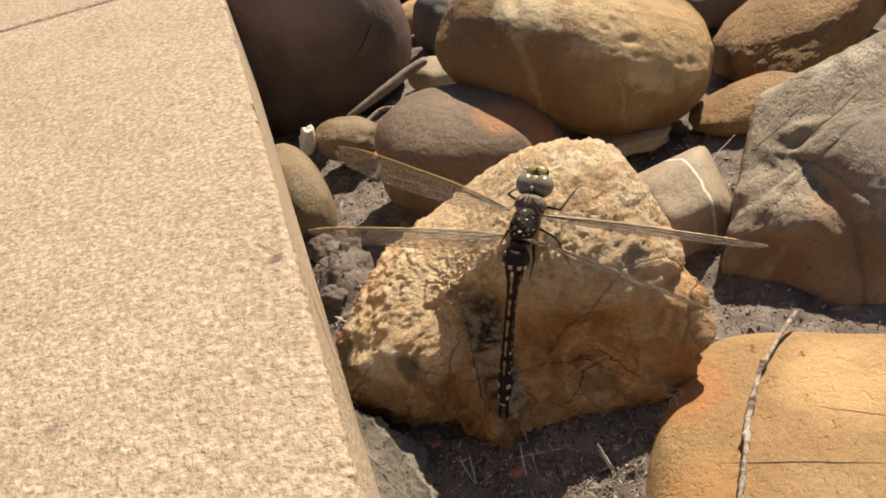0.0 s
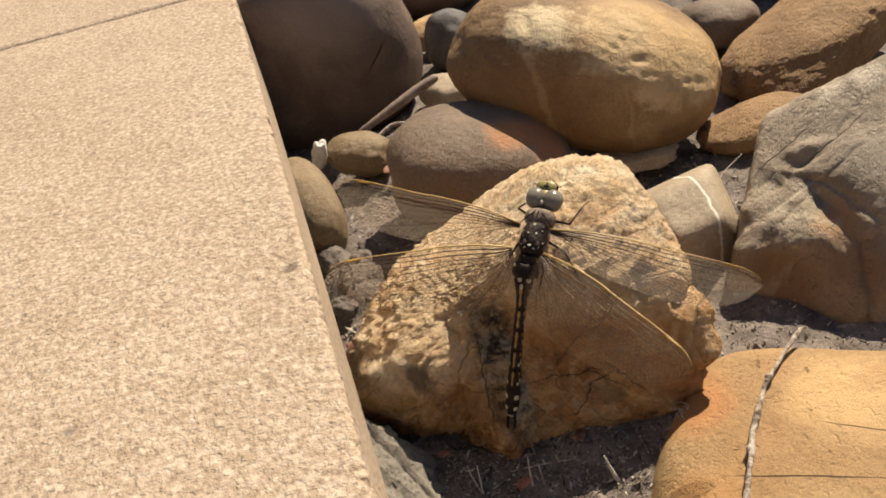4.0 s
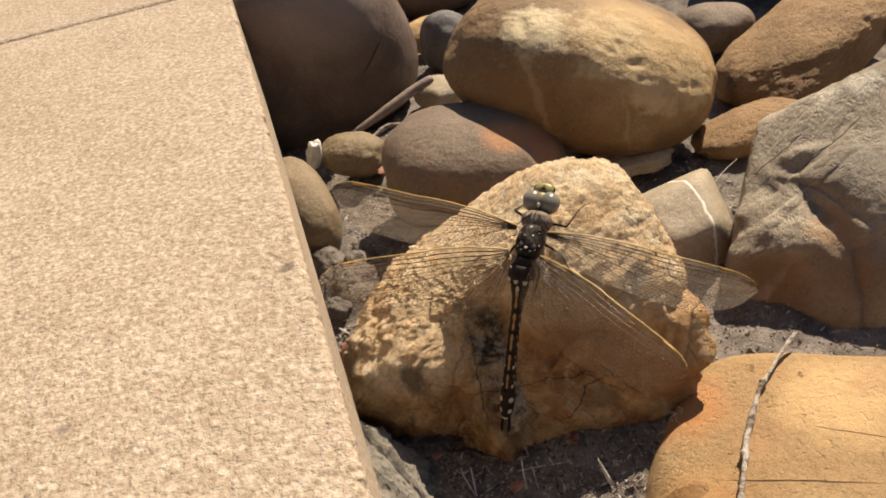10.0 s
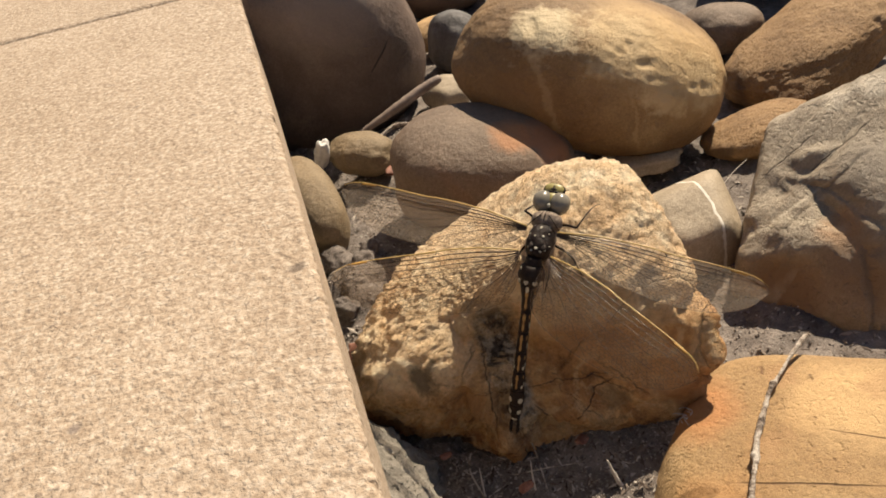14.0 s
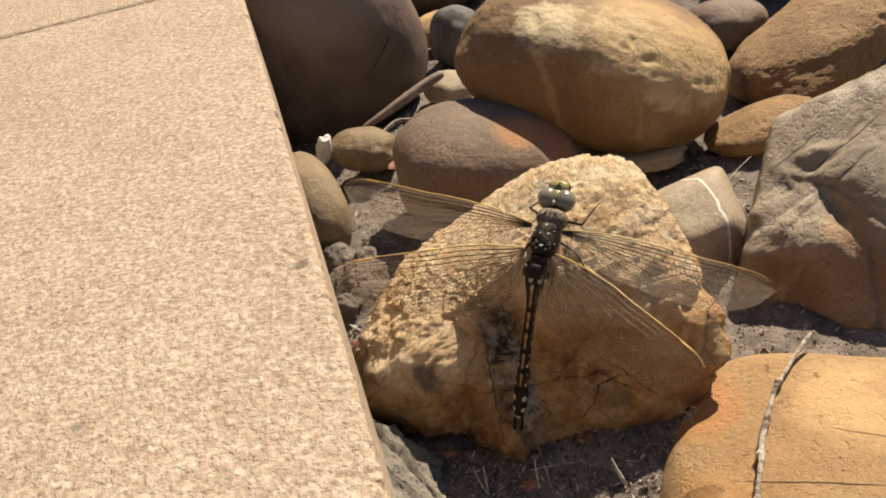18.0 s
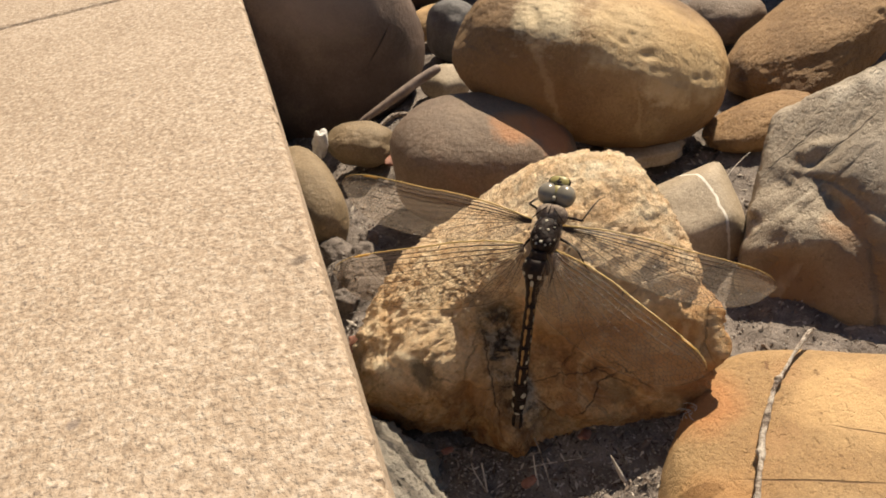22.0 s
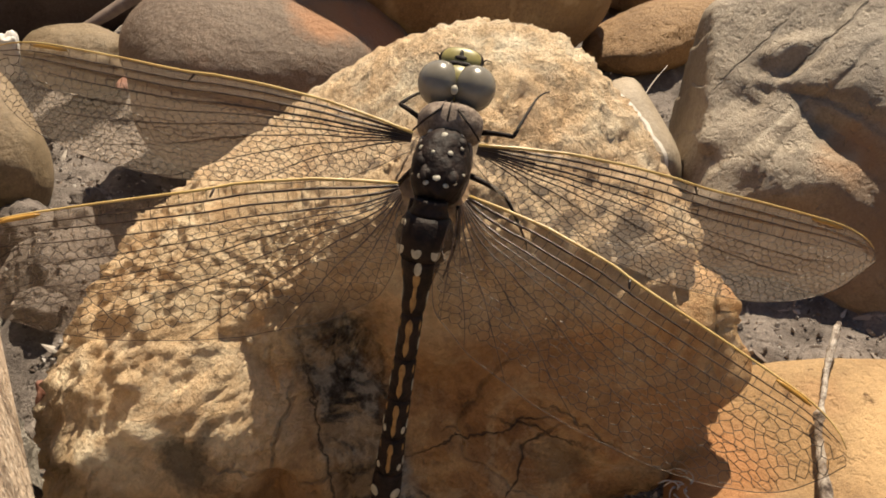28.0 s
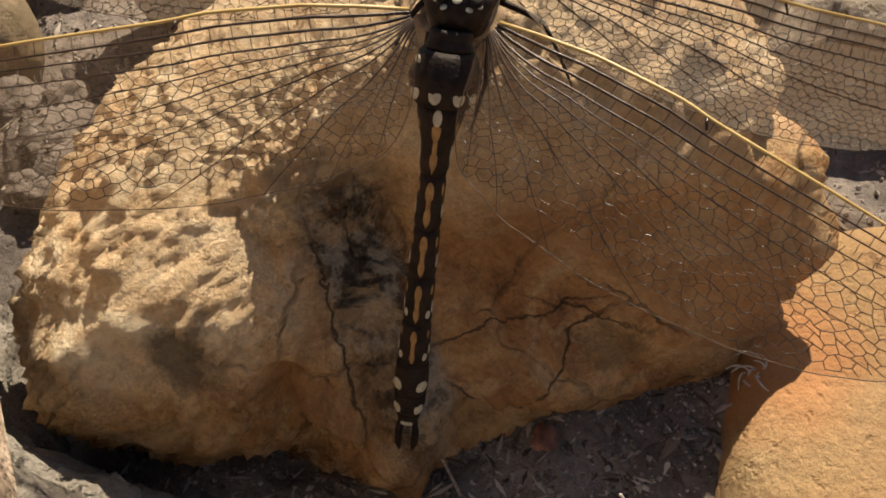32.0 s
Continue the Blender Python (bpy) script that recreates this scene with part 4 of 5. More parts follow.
M_STRIPE = material("amber_stripe", lambda nt, b: link(nt, ramp(nt, noise_tex(nt, coords(nt), 1200, 3), (0.3, (0.22, 0.11, 0.03)), (0.7, (0.44, 0.25, 0.08))), b.inputs["Base Color"]), 0.45)
M_COLLAR = material("furry_brown_thorax", lambda nt, b: (
    link(nt, ramp(nt, noise_tex(nt, coords(nt), 1400, 5, 0.7), (0.3, (0.10, 0.065, 0.045)), (0.55, (0.25, 0.185, 0.135)), (0.75, (0.46, 0.37, 0.28))), b.inputs["Base Color"]),
    bump(nt, b, noise_tex(nt, coords(nt), 4000, 3), 0.7, 0.0002)), 0.7)
M_EYE = material("grey_compound_eye", lambda nt, b: (
    link(nt, ramp(nt, noise_tex(nt, coords(nt), 260, 3), (0.35, (0.17, 0.15, 0.115)), (0.65, (0.27, 0.235, 0.18))), b.inputs["Base Color"]),
    bump(nt, b, noise_tex(nt, coords(nt), 9000, 1), 0.15, 0.00003)), 0.24)
M_FACE = material("olive_yellow_face", lambda nt, b: link(nt, ramp(nt, noise_tex(nt, coords(nt), 900, 3), (0.3, (0.24, 0.195, 0.055)), (0.7, (0.44, 0.37, 0.13))), b.inputs["Base Color"]), 0.4)
M_COSTA = material("yellow_wing_edge", lambda nt, b: link(nt, ramp(nt, noise_tex(nt, coords(nt), 300, 2), (0.3, (0.55, 0.35, 0.10)), (0.7, (0.74, 0.53, 0.20))), b.inputs["Base Color"]), 0.35)
M_STIGMA = material("amber_wing_spot", lambda nt, b: link(nt, ramp(nt, noise_tex(nt, coords(nt), 500, 2), (0.3, (0.42, 0.21, 0.03)), (0.7, (0.58, 0.33, 0.07))), b.inputs["Base Color"]), 0.35)
M_VEIN = material("brown_wing_vein", lambda nt, b: link(nt, ramp(nt, noise_tex(nt, coords(nt), 400, 2), (0.3, (0.022, 0.012, 0.008)), (0.7, (0.075, 0.042, 0.024))), b.inputs["Base Color"]), 0.3)


def membrane_build(nt, b):
    """A clear wing film: mostly see-through, a faint brown haze, and gloss at a slant."""
    out = nt.nodes["Material Output"]
    clear = node(nt, "ShaderNodeBsdfTransparent", Color=(0.925, 0.895, 0.855, 1))
    haze = node(nt, "ShaderNodeBsdfTranslucent", Color=(0.80, 0.68, 0.56, 1))
    gloss = node(nt, "ShaderNodeBsdfGlossy", Color=(0.9, 0.9, 0.9, 1), Roughness=0.42)
    wrinkle = node(nt, "ShaderNodeBump", Strength=0.9, Distance=0.0003)
    link(nt, noise_tex(nt, coords(nt), 1300, 3, 0.6), wrinkle.inputs["Height"])
    link(nt, wrinkle.outputs[0], gloss.inputs["Normal"])
    one = node(nt, "ShaderNodeMixShader", Fac=0.125)
    link(nt, clear.outputs[0], one.inputs[1])
    link(nt, haze.outputs[0], one.inputs[2])
    two = nt.nodes.new("ShaderNodeMixShader")
    fres = node(nt, "ShaderNodeFresnel", IOR=1.35)
    link(nt, times(nt, fres.outputs[0], 0.028), two.inputs[0])
    link(nt, one.outputs[0], two.inputs[1])
    link(nt, gloss.outputs[0], two.inputs[2])
    link(nt, two.outputs[0], out.inputs["Surface"])


M_MEMBRANE = material("clear_wing_film", membrane_build)

AXIS_X, AXIS_Y, AXIS_Z = Vector((0.7874, -0.598, -0.1495)), Vector((0.6012, 0.6913, 0.4008)), Vector((-0.1363, -0.4055, 0.9039))
BODY = Matrix((AXIS_X, AXIS_Y, AXIS_Z)).transposed().to_4x4()
BODY.translation = Vector((51.46, 11.88, 53.43)) / 1000


WING_KNOT = {True: 0.43, False: 0.50}


def wing_shape(hind, n=60):
    """Leading and trailing edge of a wing, in millimetres: span along x, chord towards -y."""
    length = 43.8 if hind else 49.5
    knot = WING_KNOT[hind]
    u = np.linspace(0, 1, n)
    lead = np.interp(u, (0, 0.08, 0.2, 0.34, knot - 0.04, knot, knot + 0.05, 0.68, 0.80, 1), (0, 0.9, 2.0, 2.6, 2.75, 2.6, 2.62, 2.9, 3.0, 3.0)) * np.sqrt(np.maximum(0, 1 - np.clip((u - 0.84) / 0.16, 0, 1) ** 2))
    if hind:
        chord = np.interp(u, (0, 0.04, 0.12, 0.25, 0.4, 0.55, 0.7, 0.82, 0.91, 0.97, 1), (2.2, 8.5, 13.4, 15.6, 16.0, 15.2, 13.9, 12.0, 9.4, 5.6, 0.3))
    else:
        chord = np.interp(u, (0, 0.05, 0.15, 0.3, 0.5, 0.65, 0.78, 0.88, 0.95, 0.98, 1), (1.8, 4.6, 8.4, 11.0, 12.4, 12.6, 12.0, 10.2, 7.2, 4.8, 0.3))
    k = np.array((1, 2, 3, 2, 1.0)) / 9
    chord = np.convolve(np.pad(chord, 2, mode="edge"), k, "valid")
    chord[-1] = 0.15
    return u * length, lead, lead - chord


def wing(name, base, side, hind, parent, seed):
    xs, lead, trail = wing_shape(hind)
    n, m = len(xs), 9
    rng = np.random.default_rng(seed)

    def height(x, y):
        c = np.interp(x, xs, lead - trail)
        v = (np.interp(x, xs, lead) - y) / np.maximum(c, 0.3)
        return 0.35 * np.sin(3.0 * v + 0.4) + 0.16 * np.cos(v * 16 + 0.05 * x) * (1 - 0.6 * v) - 0.0011 * (x - 20) ** 2 * 0.6

    def place(x, y, lift=0.0):
        x, y = np.asarray(x, float), np.asarray(y, float)
        return np.stack([side * x, y, height(x, y) + lift], -1) / 1000

    v = np.linspace(0, 1, m)
    gx = np.repeat(xs[:, None], m, 1)
    gy = lead[:, None] + (trail - lead)[:, None] * v[None]
    p = place(gx.ravel(), gy.ravel())
    q = np.arange(n * m).reshape(n, m)
    f = np.stack([q[:-1, :-1].ravel(), q[1:, :-1].ravel(), q[1:, 1:].ravel(), q[:-1, 1:].ravel()], 1)
    film = mesh_part(name, raw(name, p, f), M_MEMBRANE, parent, "clear film wing with a dark net of veins")

    vv, ff = [], []

    def rod(a, b, w):
        """A thin vein from a to b, each x and y in millimetres."""
        a, b = np.array(a, float), np.array(b, float)
        t = b - a
        d = np.hypot(*t)
        if d < 1e-6:
            return
        s = np.array((-t[1], t[0])) / d * w
        k = len(vv)
        for c in (a, b):
            for o, lift in ((s, 0), (s * 0, w), (-s, 0), (s * 0, -w)):
                vv.append(place(*(c + o), lift))
        for j in range(4):
            ff.append((k + j, k + (j + 1) % 4, k + 4 + (j + 1) % 4, k + 4 + j))

    def line(pts, w0, w1):
        for k in range(len(pts) - 1):
            rod(pts[k], pts[k + 1], w0 + (w1 - w0) * k / len(pts))

    length = xs[-1]
    at = lambda x, g: (x, np.interp(x, xs, lead) + (np.interp(x, xs, trail) - np.interp(x, xs, lead)) * g)
    # long veins: where along the chord they run at the root and at the tip
    longs = [(0.07, 0.10, 0.0, 0.97, 0.11), (0.15, 0.17, 0.0, 0.95, 0.11), (0.22, 0.30, 0.0, 0.93, 0.09), (0.26, 0.48, 0.0, 0.90, 0.08), (0.30, 0.66, 0.0, 0.84, 0.08), (0.34, 0.84, 0.0, 0.72, 0.08), (0.38, 0.99, 0.0, 0.55, 0.08), (0.44, 1.0, 0.0, 0.36, 0.08)]
    if hind:
        longs += [(0.5, 1.0, 0.0, 0.24, 0.07), (0.6, 1.0, 0.0, 0.15, 0.07)]
    for g0, g1, u0, u1, w in longs:
        us = np.linspace(u0, u1, 22)
        k = (us - u0) / (u1 - u0)
        gs = g0 + (g1 - g0) * k ** 1.5
        line([at(u * length, g) for u, g in zip(us, gs)], w * (1.5 if w > 0.085 else 1.15), w * 0.36)
    # the ladder of cross veins under the front edge
    for g0, g1, step in ((0.0, 0.075, 1.5), (0.075, 0.155, 1.6), (0.16, 0.24, 1.5)):
        x = 2.0
        while x < length * 0.93:
            k = x / length
            rod(at(x, g0), at(x + 0.1, g1 + 0.02 * k), 0.034)
            x += step * rng.uniform(0.8, 1.2)
    # the net: an uneven honeycomb
    cell = 0.62 if not hind else 0.68
    rows = int(16 / (cell * 1.5)) + 2
    cols = int(length / (cell * 1.732)) + 2
    corner = {}

    def net(i, j, k):
        """Corner k (0 or 1) of the comb at column i, row j, shaken; None outside the net."""
        if (i, j, k) not in corner:
            x = (i + 0.5 * (j % 2)) * cell * 1.732
            y = -(j * 1.5 + (0.5 if k else -0.5)) * cell
            grow = 1.15 - 0.35 * np.clip(-y / 12, 0, 1)
            shake = 0.26 * cell
            sx = shake * vnoise(np.array([[x * 3.1, y * 3.1, seed]]), 2)[0] + rng.uniform(-shake, shake) * 0.8
            sy = shake * vnoise(np.array([[x * 3.1, y * 3.1, seed + 9.0]]), 3)[0] + rng.uniform(-shake, shake) * 0.8
            x2, y2 = x + sx, np.interp(x, xs, lead) + y * grow + sy
            c = np.interp(x2, xs, lead - trail)
            g = (np.interp(x2, xs, lead) - y2) / c if c > 0.4 else 2
            corner[i, j, k] = (x2, y2) if 0.20 < g < 1.0 and 0.4 < x2 < length - 0.2 else None
        return corner[i, j, k]

    for j in range(rows):
        for i in range(cols):
            top, low = net(i, j, 0), net(i, j, 1)
            left, right = (i - 1 + (j % 2), i + (j % 2))
            for a, b in ((top, low), (low, net(left, j + 1, 0)), (low, net(right, j + 1, 0))):
                if a and b:
                    rod(a, b, 0.037)
    line([(x, y) for x, y in zip(xs, trail)], 0.04, 0.04)
    mesh_part("vein_net", raw("vein_net", np.array(vv), ff), M_VEIN, film, "dark brown net of wing veins")
    edge = np.linspace(0, 0.985, 40) * length
    path = np.stack([side * edge, np.interp(edge, xs, lead), height(edge, np.interp(edge, xs, lead))], 1)
    tube_part("front_edge", M_COSTA, film, path, np.interp(np.linspace(0, 1, 40), (0, 0.5, 0.9, 1), (0.18, 0.15, 0.10, 0.05)), 7, "yellow thickened front edge of the wing")
    us = np.linspace(0.80, 0.885, 8) * length
    path = np.stack([side * us, np.interp(us, xs, lead) - 0.32, height(us, np.interp(us, xs, lead)) + 0.05], 1)
    tube_part("wing_spot", M_STIGMA, film, path, (0.08, 0.2, 0.22, 0.22, 0.22, 0.22, 0.18, 0.08), 7, "amber spot near the wing tip")
    us = (WING_KNOT[hind] + np.array((0, 0.006, 0.013))) * length
    path = np.stack([side * us, np.interp(us, xs, lead) - (0.1, 0.5, 0.95), height(us, np.interp(us, xs, lead)) + 0.05], 1)
    tube_part("wing_joint", M_VEIN, film, path, (0.14, 0.13, 0.1), 6)
    return film


def wing_pose(base, tip, side, pitch):
    """The pose of a wing in the body's space: its root, the way to its tip, and the turn about that way."""
    base, tip = Vector(base) / 1000, Vector(tip) / 1000
    x = (tip - base).normalized() * side
    y = (Vector((0, 1, 0)) - x * x.y).normalized()
    z = x.cross(y)
    m = Matrix((x, y, z)).transposed().to_4x4()
    return Matrix.Translation(base) @ m @ Matrix.Rotation(radians(pitch), 4, "X")


WING_ROOTS = {"left_forewing": (-3.6, 1.5, 2.6), "right_forewing": (3.8, 1.2, 2.6), "left_hindwing": (-4.0, -5.0, 2.2), "right_hindwing": (3.8, -5.2, 2.2)}
WING_ROWS = {
    "left_forewing": ((0, (-51.8, 12.6, 2.7), -38), (0.25, (-52.6, 8, 3.5), -16), (0.6, (-53.2, 4, 3.6), 30), (1.2, (-53.5, 3.6, 3.2), 44), (3.5, (-53.5, 3.2, 3.2), 46), (9, (-53.6, 2.6, 3.1), 46), (32, (-53.6, 1.9, 3.0), 46)),
    "right_forewing": ((0, (51.0, 3.8, 0.0), -54), (0.25, (51.9, 3.8, -4.5), -2), (0.6, (52.2, 3.2, -6.5), 34), (1.2, (52.3, 2.8, -7.6), 48), (3.5, (52.4, 1.6, -8.6), 50), (9, (52.4, 1.5, -8.8), 50), (32, (52.4, 1.4, -8.9), 50)),
    "left_hindwing": ((0, (-46.0, -20.5, 19.0), -52), (0.25, (-46.9, -24.0, 15.5), -38), (0.6, (-47.4, -26.2, 13.0), -12), (1.2, (-47.5, -26.8, 12.2), 0), (3.5, (-47.5, -27.2, 11.8), 2), (9, (-47.5, -27.8, 11.3), 2), (32, (-47.5, -27.8, 11.2), 2)),
    "right_hindwing": ((0, (47.5, -20.4, 13.0), -68), (0.25, (47.3, -23.5, 11.0), -44), (0.6, (46.8, -28.2, 8.6), -14), (1.2, (46.4, -30.0, 7.8), 3), (3.5, (46.0, -31.9, 7.2), 6), (9, (46.0, -31.9, 6.8), 6), (32, (45.9, -31.8, 6.7), 6)),
}
WINGS = {}


def leg(parent, *joints):
    """A thin black leg: thigh, shin and foot through the joints given."""
    widths = ((0.36, 0.26), (0.22, 0.14), (0.12, 0.07))
    first = None
    for name, a, b, (w0, w1) in zip(("leg", "shin", "foot"), joints, joints[1:], widths):
        path = np.linspace(a, b, 6)
        path[:, 2] += 0.25 * np.sin(np.linspace(0, np.pi, 6))
        ob = tube_part(name, M_BLACK, first or parent, path, np.linspace(w0, w1, 6), 7)
        first = first or ob
    spines = [], []
    a, b = np.array(joints[1], float), np.array(joints[2], float)
    for k in range(7):
        at = a + (b - a) * (0.12 + 0.12 * k)
        for s in (-1, 1):
            v, f = tube([at, at + np.array((0.35 * s, 0.25, -0.45))], (0.045, 0.012), 4)
            n = len(spines[0])
            spines[0].extend(v)
            spines[1].extend([tuple(i + n for i in g) for g in f])
    mesh_part("spines", raw("spines", np.array(spines[0]) / 1000, spines[1]), M_BLACK, first)


def dragonfly():
    body = tagged(new("dragonfly"), "dark spotted dragonfly with yellow-edged clear wings, resting on the ochre rock", "dragonfly")
    body.matrix_world = BODY
    # head
    head = blob("head", M_FACE, body, (0, 10.4, 0.2), (3.3, 2.6, 2.9), level=4)
    for s in (-1, 1):
        blob("eye", M_EYE, head, (s * 2.0, 9.8, 1.2), (2.5, 2.7, 2.6), (0, s * 14, s * -8), 4, 2.1, label="large glossy grey compound eye")
    blob("brow_rim", M_BLACK, head, (0, 13.0, 1.75), (2.65, 1.75, 1.0), (8, 0, 0), 4, 2.4)
    blob("brow", M_FACE, head, (0, 13.0, 2.1), (2.35, 1.45, 0.95), (8, 0, 0), 4, 2.4)
    blob("brow_mark", M_BLACK, head, (0, 12.9, 3.0), (0.26, 0.75, 0.16), (8, 0, 0), 3)
    blob("brow_mark", M_BLACK, head, (0, 12.55, 2.95), (0.75, 0.35, 0.2), (8, 0, 0), 3)
    blob("crown", M_BLACK, head, (0, 11.9, 2.6), (1.5, 0.4, 0.35), level=3)
    blob("nape_spot", M_PALESPOT, head, (0, 7.75, 3.1), (0.42, 0.55, 0.35), (25, 0, 0), 3)
    blob("jaw", M_FACE, head, (0, 12.4, -1.2), (2.2, 1.4, 1.6), level=3)
    for s in (-1, 1):
        tube_part("feeler", M_BLACK, head, [(s * 2.2, 12.9, 1.9), (s * 2.9, 13.3, 2.3), (s * 3.6, 13.2, 2.2)], (0.14, 0.07, 0.03), 5)
    # thorax
    blob("neck", M_BLACK, body, (0, 7.0, -0.2), (1.6, 1.4, 1.5), level=3)
    blob("collar", M_COLLAR, body, (0.1, 4.9, 0.2), (3.75, 2.45, 3.35), (14, 0, 0), 4, 2.3, 0.04, 3, "downy grey-brown front of the thorax")
    thorax = blob("thorax", M_BLACK, body, (0, -0.8, 0.2), (3.15, 4.8, 3.25), (0, 0, 0), 5, 2.3, 0.06, 5, "black-brown spotted thorax")
    for s in (-1, 1):
        blob("flank", M_COLLAR, thorax, (s * 1.8, 0.2, -2.1), (1.25, 4.4, 3.0), (0, s * 18, 0), 4, 2.2, 0.04, 6)
        tube_part("collar_line", M_BLACK, body, [(s * 0.7, 6.4, 2.7), (s * 1.0, 4.6, 3.6), (s * 2.6, 3.1, 3.1), (s * 3.8, 2.2, 1.9)], (0.1, 0.14, 0.14, 0.1), 6)
    tube_part("collar_line", M_BLACK, body, [(0, 6.6, 2.7), (0, 4.9, 3.65), (0, 3.0, 3.6)], (0.08, 0.12, 0.1), 6)
    for x, y, r in ((0, 1.0, 0.62), (-1.75, 1.9, 0.45), (1.75, 1.8, 0.48), (-2.55, 0.5, 0.36), (2.1, -0.3, 0.33), (-2.3, -0.9, 0.45), (1.0, -1.7, 0.42), (-0.9, -1.9, 0.36),
                       (-1.8, -5.0, 0.5), (1.9, -5.2, 0.46), (0, -5.3, 0.6), (-1.1, -5.9, 0.45), (1.1, -5.9, 0.45), (-2.7, -4.2, 0.33), (2.7, -3.6, 0.36), (2.6, 2.6, 0.3), (-2.7, 2.6, 0.3)):
        y = -0.8 + (y + 1.6) * 0.84
        rise = max(0.0, 1 - abs(x / 3.15) ** 2.3 - abs((y + 0.8) / 4.8) ** 2.3)
        blob("pale_spot", M_PALESPOT, thorax, (x, y, 0.18 + 3.25 * rise ** (1 / 2.3)), (r * 0.72, r * 0.66, 0.14), (0, x * 14, 0), 3)
    rng = random.Random(4)
    for k in range(9):
        x, y = rng.uniform(-2.2, 2.2), rng.uniform(-4, 1.8)
        blob("wing_knob", M_BLACK, thorax, (x, y, 2.7), (rng.uniform(0.4, 0.8), rng.uniform(0.5, 1.1), 0.38), level=3)
    # abdomen: ten segments on a gentle bend from the thorax to the tail
    lengths = (1.8, 4.8, 6.6, 5.4, 5.2, 5.2, 5.0, 3.9, 2.8, 1.7)
    widths = ((2.2, 2.2, 2.6), (3.0, 3.75, 3.1), (2.7, 1.75, 1.5), (1.45, 1.5, 1.5), (1.5, 1.55, 1.6), (1.6, 1.65, 1.7), (1.7, 1.85, 1.95), (1.95, 2.1, 2.1), (2.0, 1.95, 1.7), (1.6, 1.45, 1.2))
    total = sum(lengths)
    root, tail = np.array((-0.3, -5.2, 0.4)), np.array((-1.2, -33.8, -32.4))
    mid = np.array((-0.9, -21.2, -13.2))

    def spine(u):
        return root * (1 - u) ** 2 + 2 * mid * u * (1 - u) + tail * u * u

    done = 0.0
    for k, (ln, w) in enumerate(zip(lengths, widths)):
        u0, u1 = done / total, (done + ln) / total
        done += ln
        us = np.linspace(u0, u1, 9)
        path = [spine(u) for u in us]
        t = np.linspace(0, 1, 9)
        prof = 0.88 * np.interp(t, (0, 0.5, 1), w) * (1 - 0.08 * (t < 0.06) - 0.10 * (t > 0.94))
        seg = tube_part("tail_segment", M_BLACK, body, path, prof, 16, "dark segment with pale marks" if k else "")
        fwd = spine(min(u1, 1)) - spine(u0)
        fwd /= np.linalg.norm(fwd)
        right = np.array((1.0, 0, 0)) - fwd * fwd[0]
        right /= np.linalg.norm(right)
        up = np.cross(right, -fwd)
        turn = Matrix((Vector(right), Vector(-fwd), Vector(up))).transposed().to_euler()
        rot = [math.degrees(a) for a in turn]

        def mark(name, mat, v, ang, sz):
            c = spine(u0 + (u1 - u0) * v)
            rr = np.interp(v, t, prof)
            a = radians(ang)
            at = c + (math.sin(a) * right + math.cos(a) * up) * rr * 0.97
            turn2 = (Matrix((Vector(right), Vector(-fwd), Vector(up))).transposed() @ Matrix.Rotation(a, 3, "Y")).to_euler()
            blob(name, mat, seg, at, sz, [math.degrees(x) for x in turn2], 3)

        if k == 1:
            for ang, r in ((-52, 0.72), (-8, 0.58), (34, 0.58), (68, 0.72)):
                mark("pale_spot", M_PALESPOT, 0.74, ang, (r, 0.8, 0.12))
            mark("pale_spot", M_PALESPOT, 0.2, -60, (0.6, 0.5, 0.12))
        if k == 2:
            mark("stripe", M_PALESPOT, 0.12, 0, (0.42, 0.8, 0.14))
        if 2 <= k <= 6:
            mark("stripe", M_STRIPE, 0.27, 0, (0.46 - 0.02 * k, ln * 0.20, 0.08))
            mark("stripe", M_STRIPE, 0.72, 0, (0.40 - 0.02 * k, ln * 0.18, 0.08))
            mark("stripe", M_STRIPE, 0.50, 0, (0.22, ln * 0.44, 0.14))
            for s in (-1, 1):
                mark("stripe", M_STRIPE, 0.22, s * 62, (0.20, ln * 0.12, 0.08))
                mark("pale_spot", M_PALESPOT, 0.62, s * 76, (0.20, ln * 0.16, 0.08))
                if k > 4:
                    mark("pale_spot", M_PALESPOT, 0.74, s * 50, (0.32, 0.5, 0.09))
        if k in (7, 8):
            for s in (-1, 1):
                mark("pale_spot", M_PALESPOT, 0.62, s * 46, (0.72 if k == 7 else 0.6, 0.75, 0.14))
        if k == 9:
            mark("pale_spot", M_PALESPOT, 0.7, 0, (0.7, 0.35, 0.12))
    for s in (-1, 1):
        d = np.array(tail)
        path = [d + np.array((s * 0.75, 0.1, 0.1)), d + np.array((s * 0.95, -1.2, -1.3)), d + np.array((s * 0.9, -2.3, -2.6)), d + np.array((s * 0.7, -2.9, -3.4))]
        tube_part("tail_clasper", M_BLACK, body, path, (0.28, 0.42, 0.40, 0.12), 8, "dark leaf-shaped clasper at the tail's tip")
    # legs
    leg(body, (2.6, 6.0, -2.0), (7.4, 4.6, 0.4), (9.4, 11.2, -0.6), (10.8, 13.1, -1.4))
    leg(body, (-2.6, 6.0, -2.0), (-6.2, 7.4, -0.6), (-4.0, 11.4, -2.6), (-3.4, 12.6, -3.4))
    leg(body, (3.0, 0.5, -2.6), (7.5, -1.5, -2.4), (10.5, -4.5, -6.2), (11.0, -5.3, -7.2))
    leg(body, (-3.0, 0.5, -2.6), (-5.0, -1.5, -4.2), (-6.5, -3.5, -7.5), (-7.0, -4.4, -8.6))
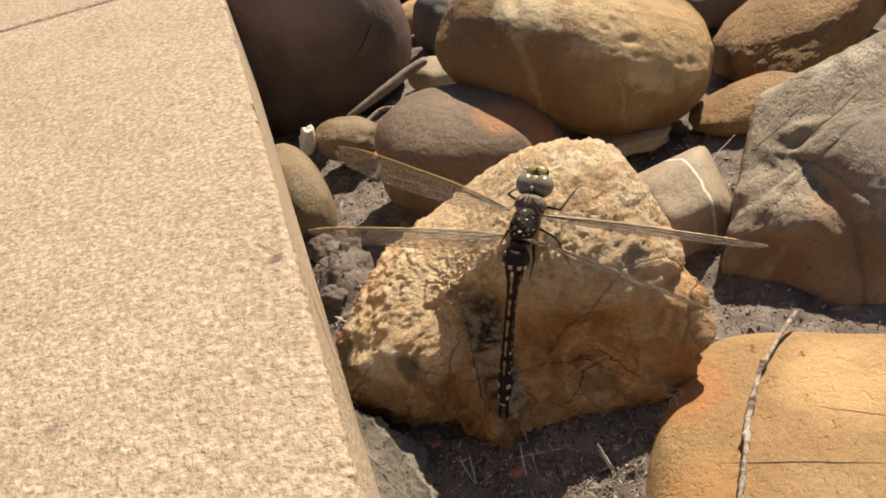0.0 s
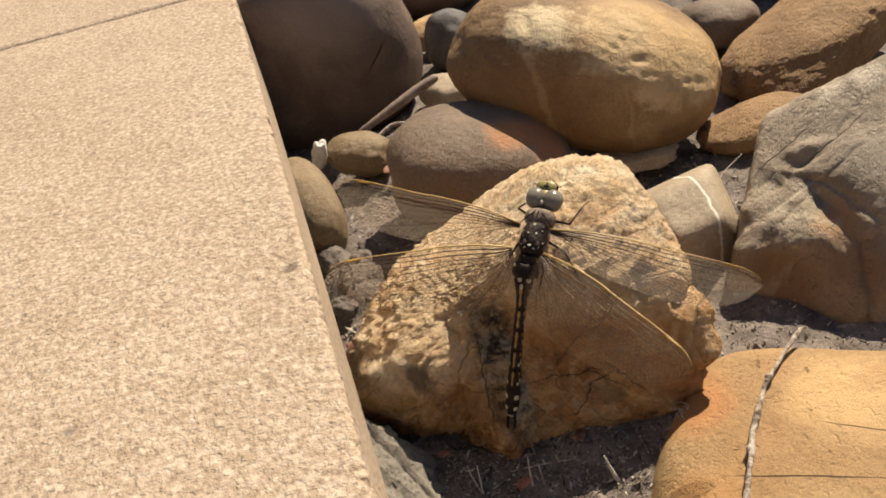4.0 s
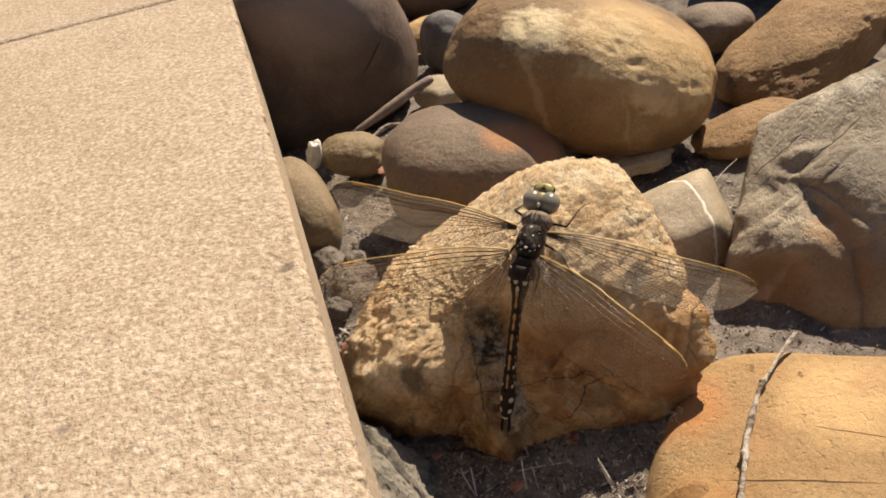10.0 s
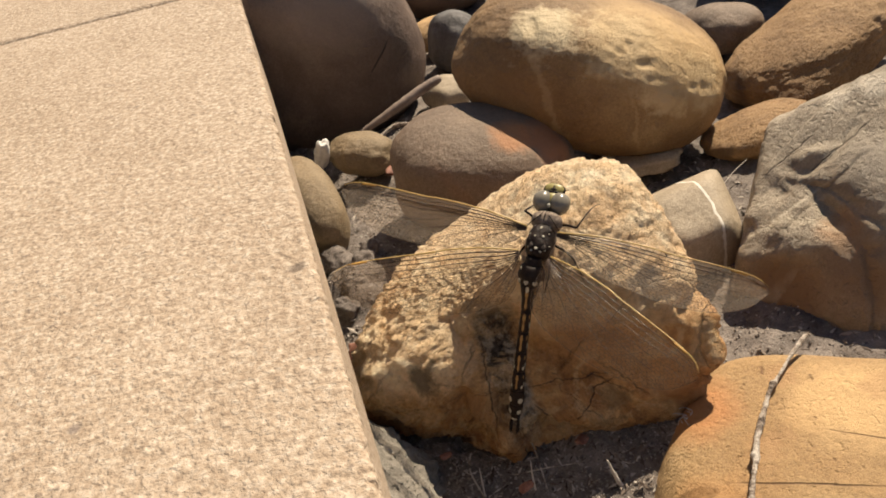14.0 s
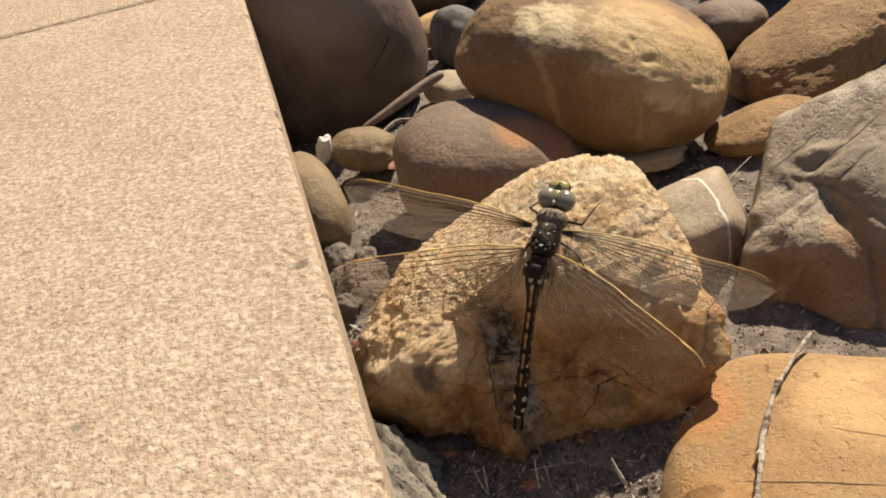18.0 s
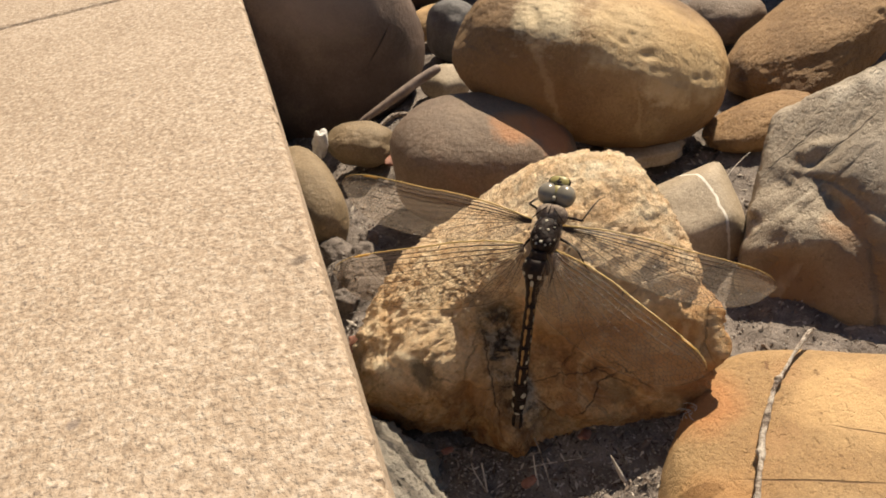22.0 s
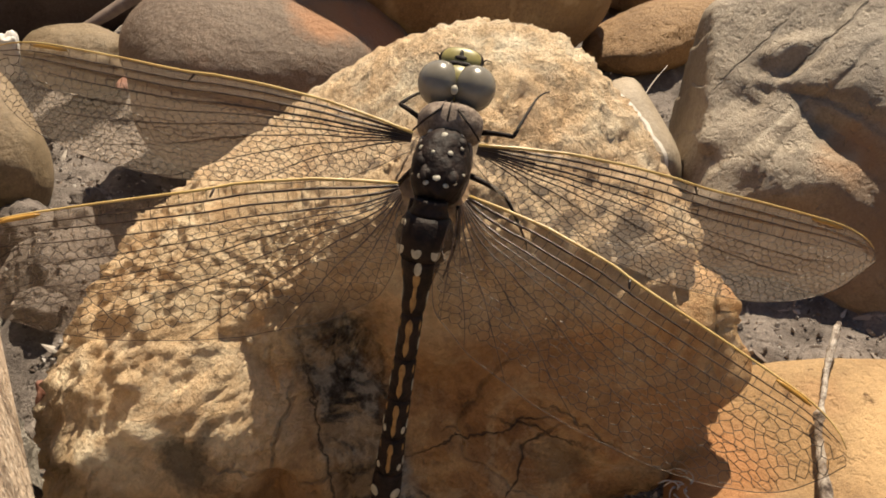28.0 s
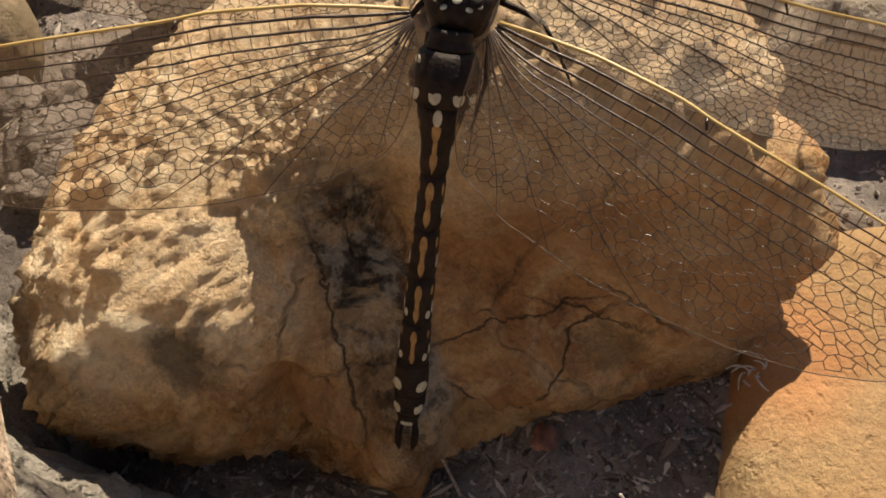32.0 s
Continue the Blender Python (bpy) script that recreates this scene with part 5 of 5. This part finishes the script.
    leg(body, (2.6, -3.6, -2.8), (3.0, -6.4, -5.4), (2.2, -8.6, -9.4), (1.9, -9.2, -10.4))
    leg(body, (-2.6, -3.6, -2.8), (-3.0, -6.4, -5.4), (-2.2, -8.6, -9.4), (-1.9, -9.2, -10.4))
    for k, (name, root) in enumerate(WING_ROOTS.items()):
        side = -1 if "left" in name else 1
        ob = wing("hindwing" if "hind" in name else "forewing", root, side, "hind" in name, body, 31 + k)
        WINGS[name] = (ob, side)


dragonfly()


def small_fly():
    """A tiny dark fly: body, two wings."""
    fly = tagged(new("fly"), "tiny dark fly passing over the paving", "fly")
    blob("abdomen", M_BLACK, fly, (0, -0.9, 0), (0.7, 1.3, 0.6), level=3)
    blob("thorax", M_BLACK, fly, (0, 0.6, 0.1), (0.65, 0.8, 0.65), level=3)
    blob("head", M_BLACK, fly, (0, 1.5, 0), (0.55, 0.4, 0.5), level=3)
    for s in (-1, 1):
        blob("wing", M_MEMBRANE, fly, (s * 1.3, -0.5, 0.6), (1.3, 0.6, 0.03), (0, 0, s * 35), 3)
    return fly


FLY = small_fly()


def motions():
    rows = [(0, (-150, 330, 72.6)), (1.0, (-150, 330, 72.6)), (1.3, (-10, 260, 90)), (1.4, (-17, 193, 76)), (1.5, (-49, 150, 76)), (1.6, (-31, 140, 76)), (1.7, (-43, 131, 76)), (1.8, (-85, 130, 82)), (2.3, (-200, 130, 72.6)),
            (4.5, (-200, 130, 72.6)), (7.0, (60, 330, 125)), (7.3, (26, 146, 78)), (7.4, (-1, 87, 76)), (7.5, (-58, 25, 76)), (7.6, (-120, -50, 84)), (8.4, (-230, -190, 72.6)), (32, (-230, -190, 72.6))]
    walk(FLY, [(t, pose(x / 1000, y / 1000, z / 1000, 0, 0, 200 if t > 7 else 140)) for t, (x, y, z) in rows])
    for name, (ob, side) in WINGS.items():
        walk(ob, [(t, wing_pose(WING_ROOTS[name], tip, side, pitch)) for t, tip, pitch in WING_ROWS[name]])


motions()
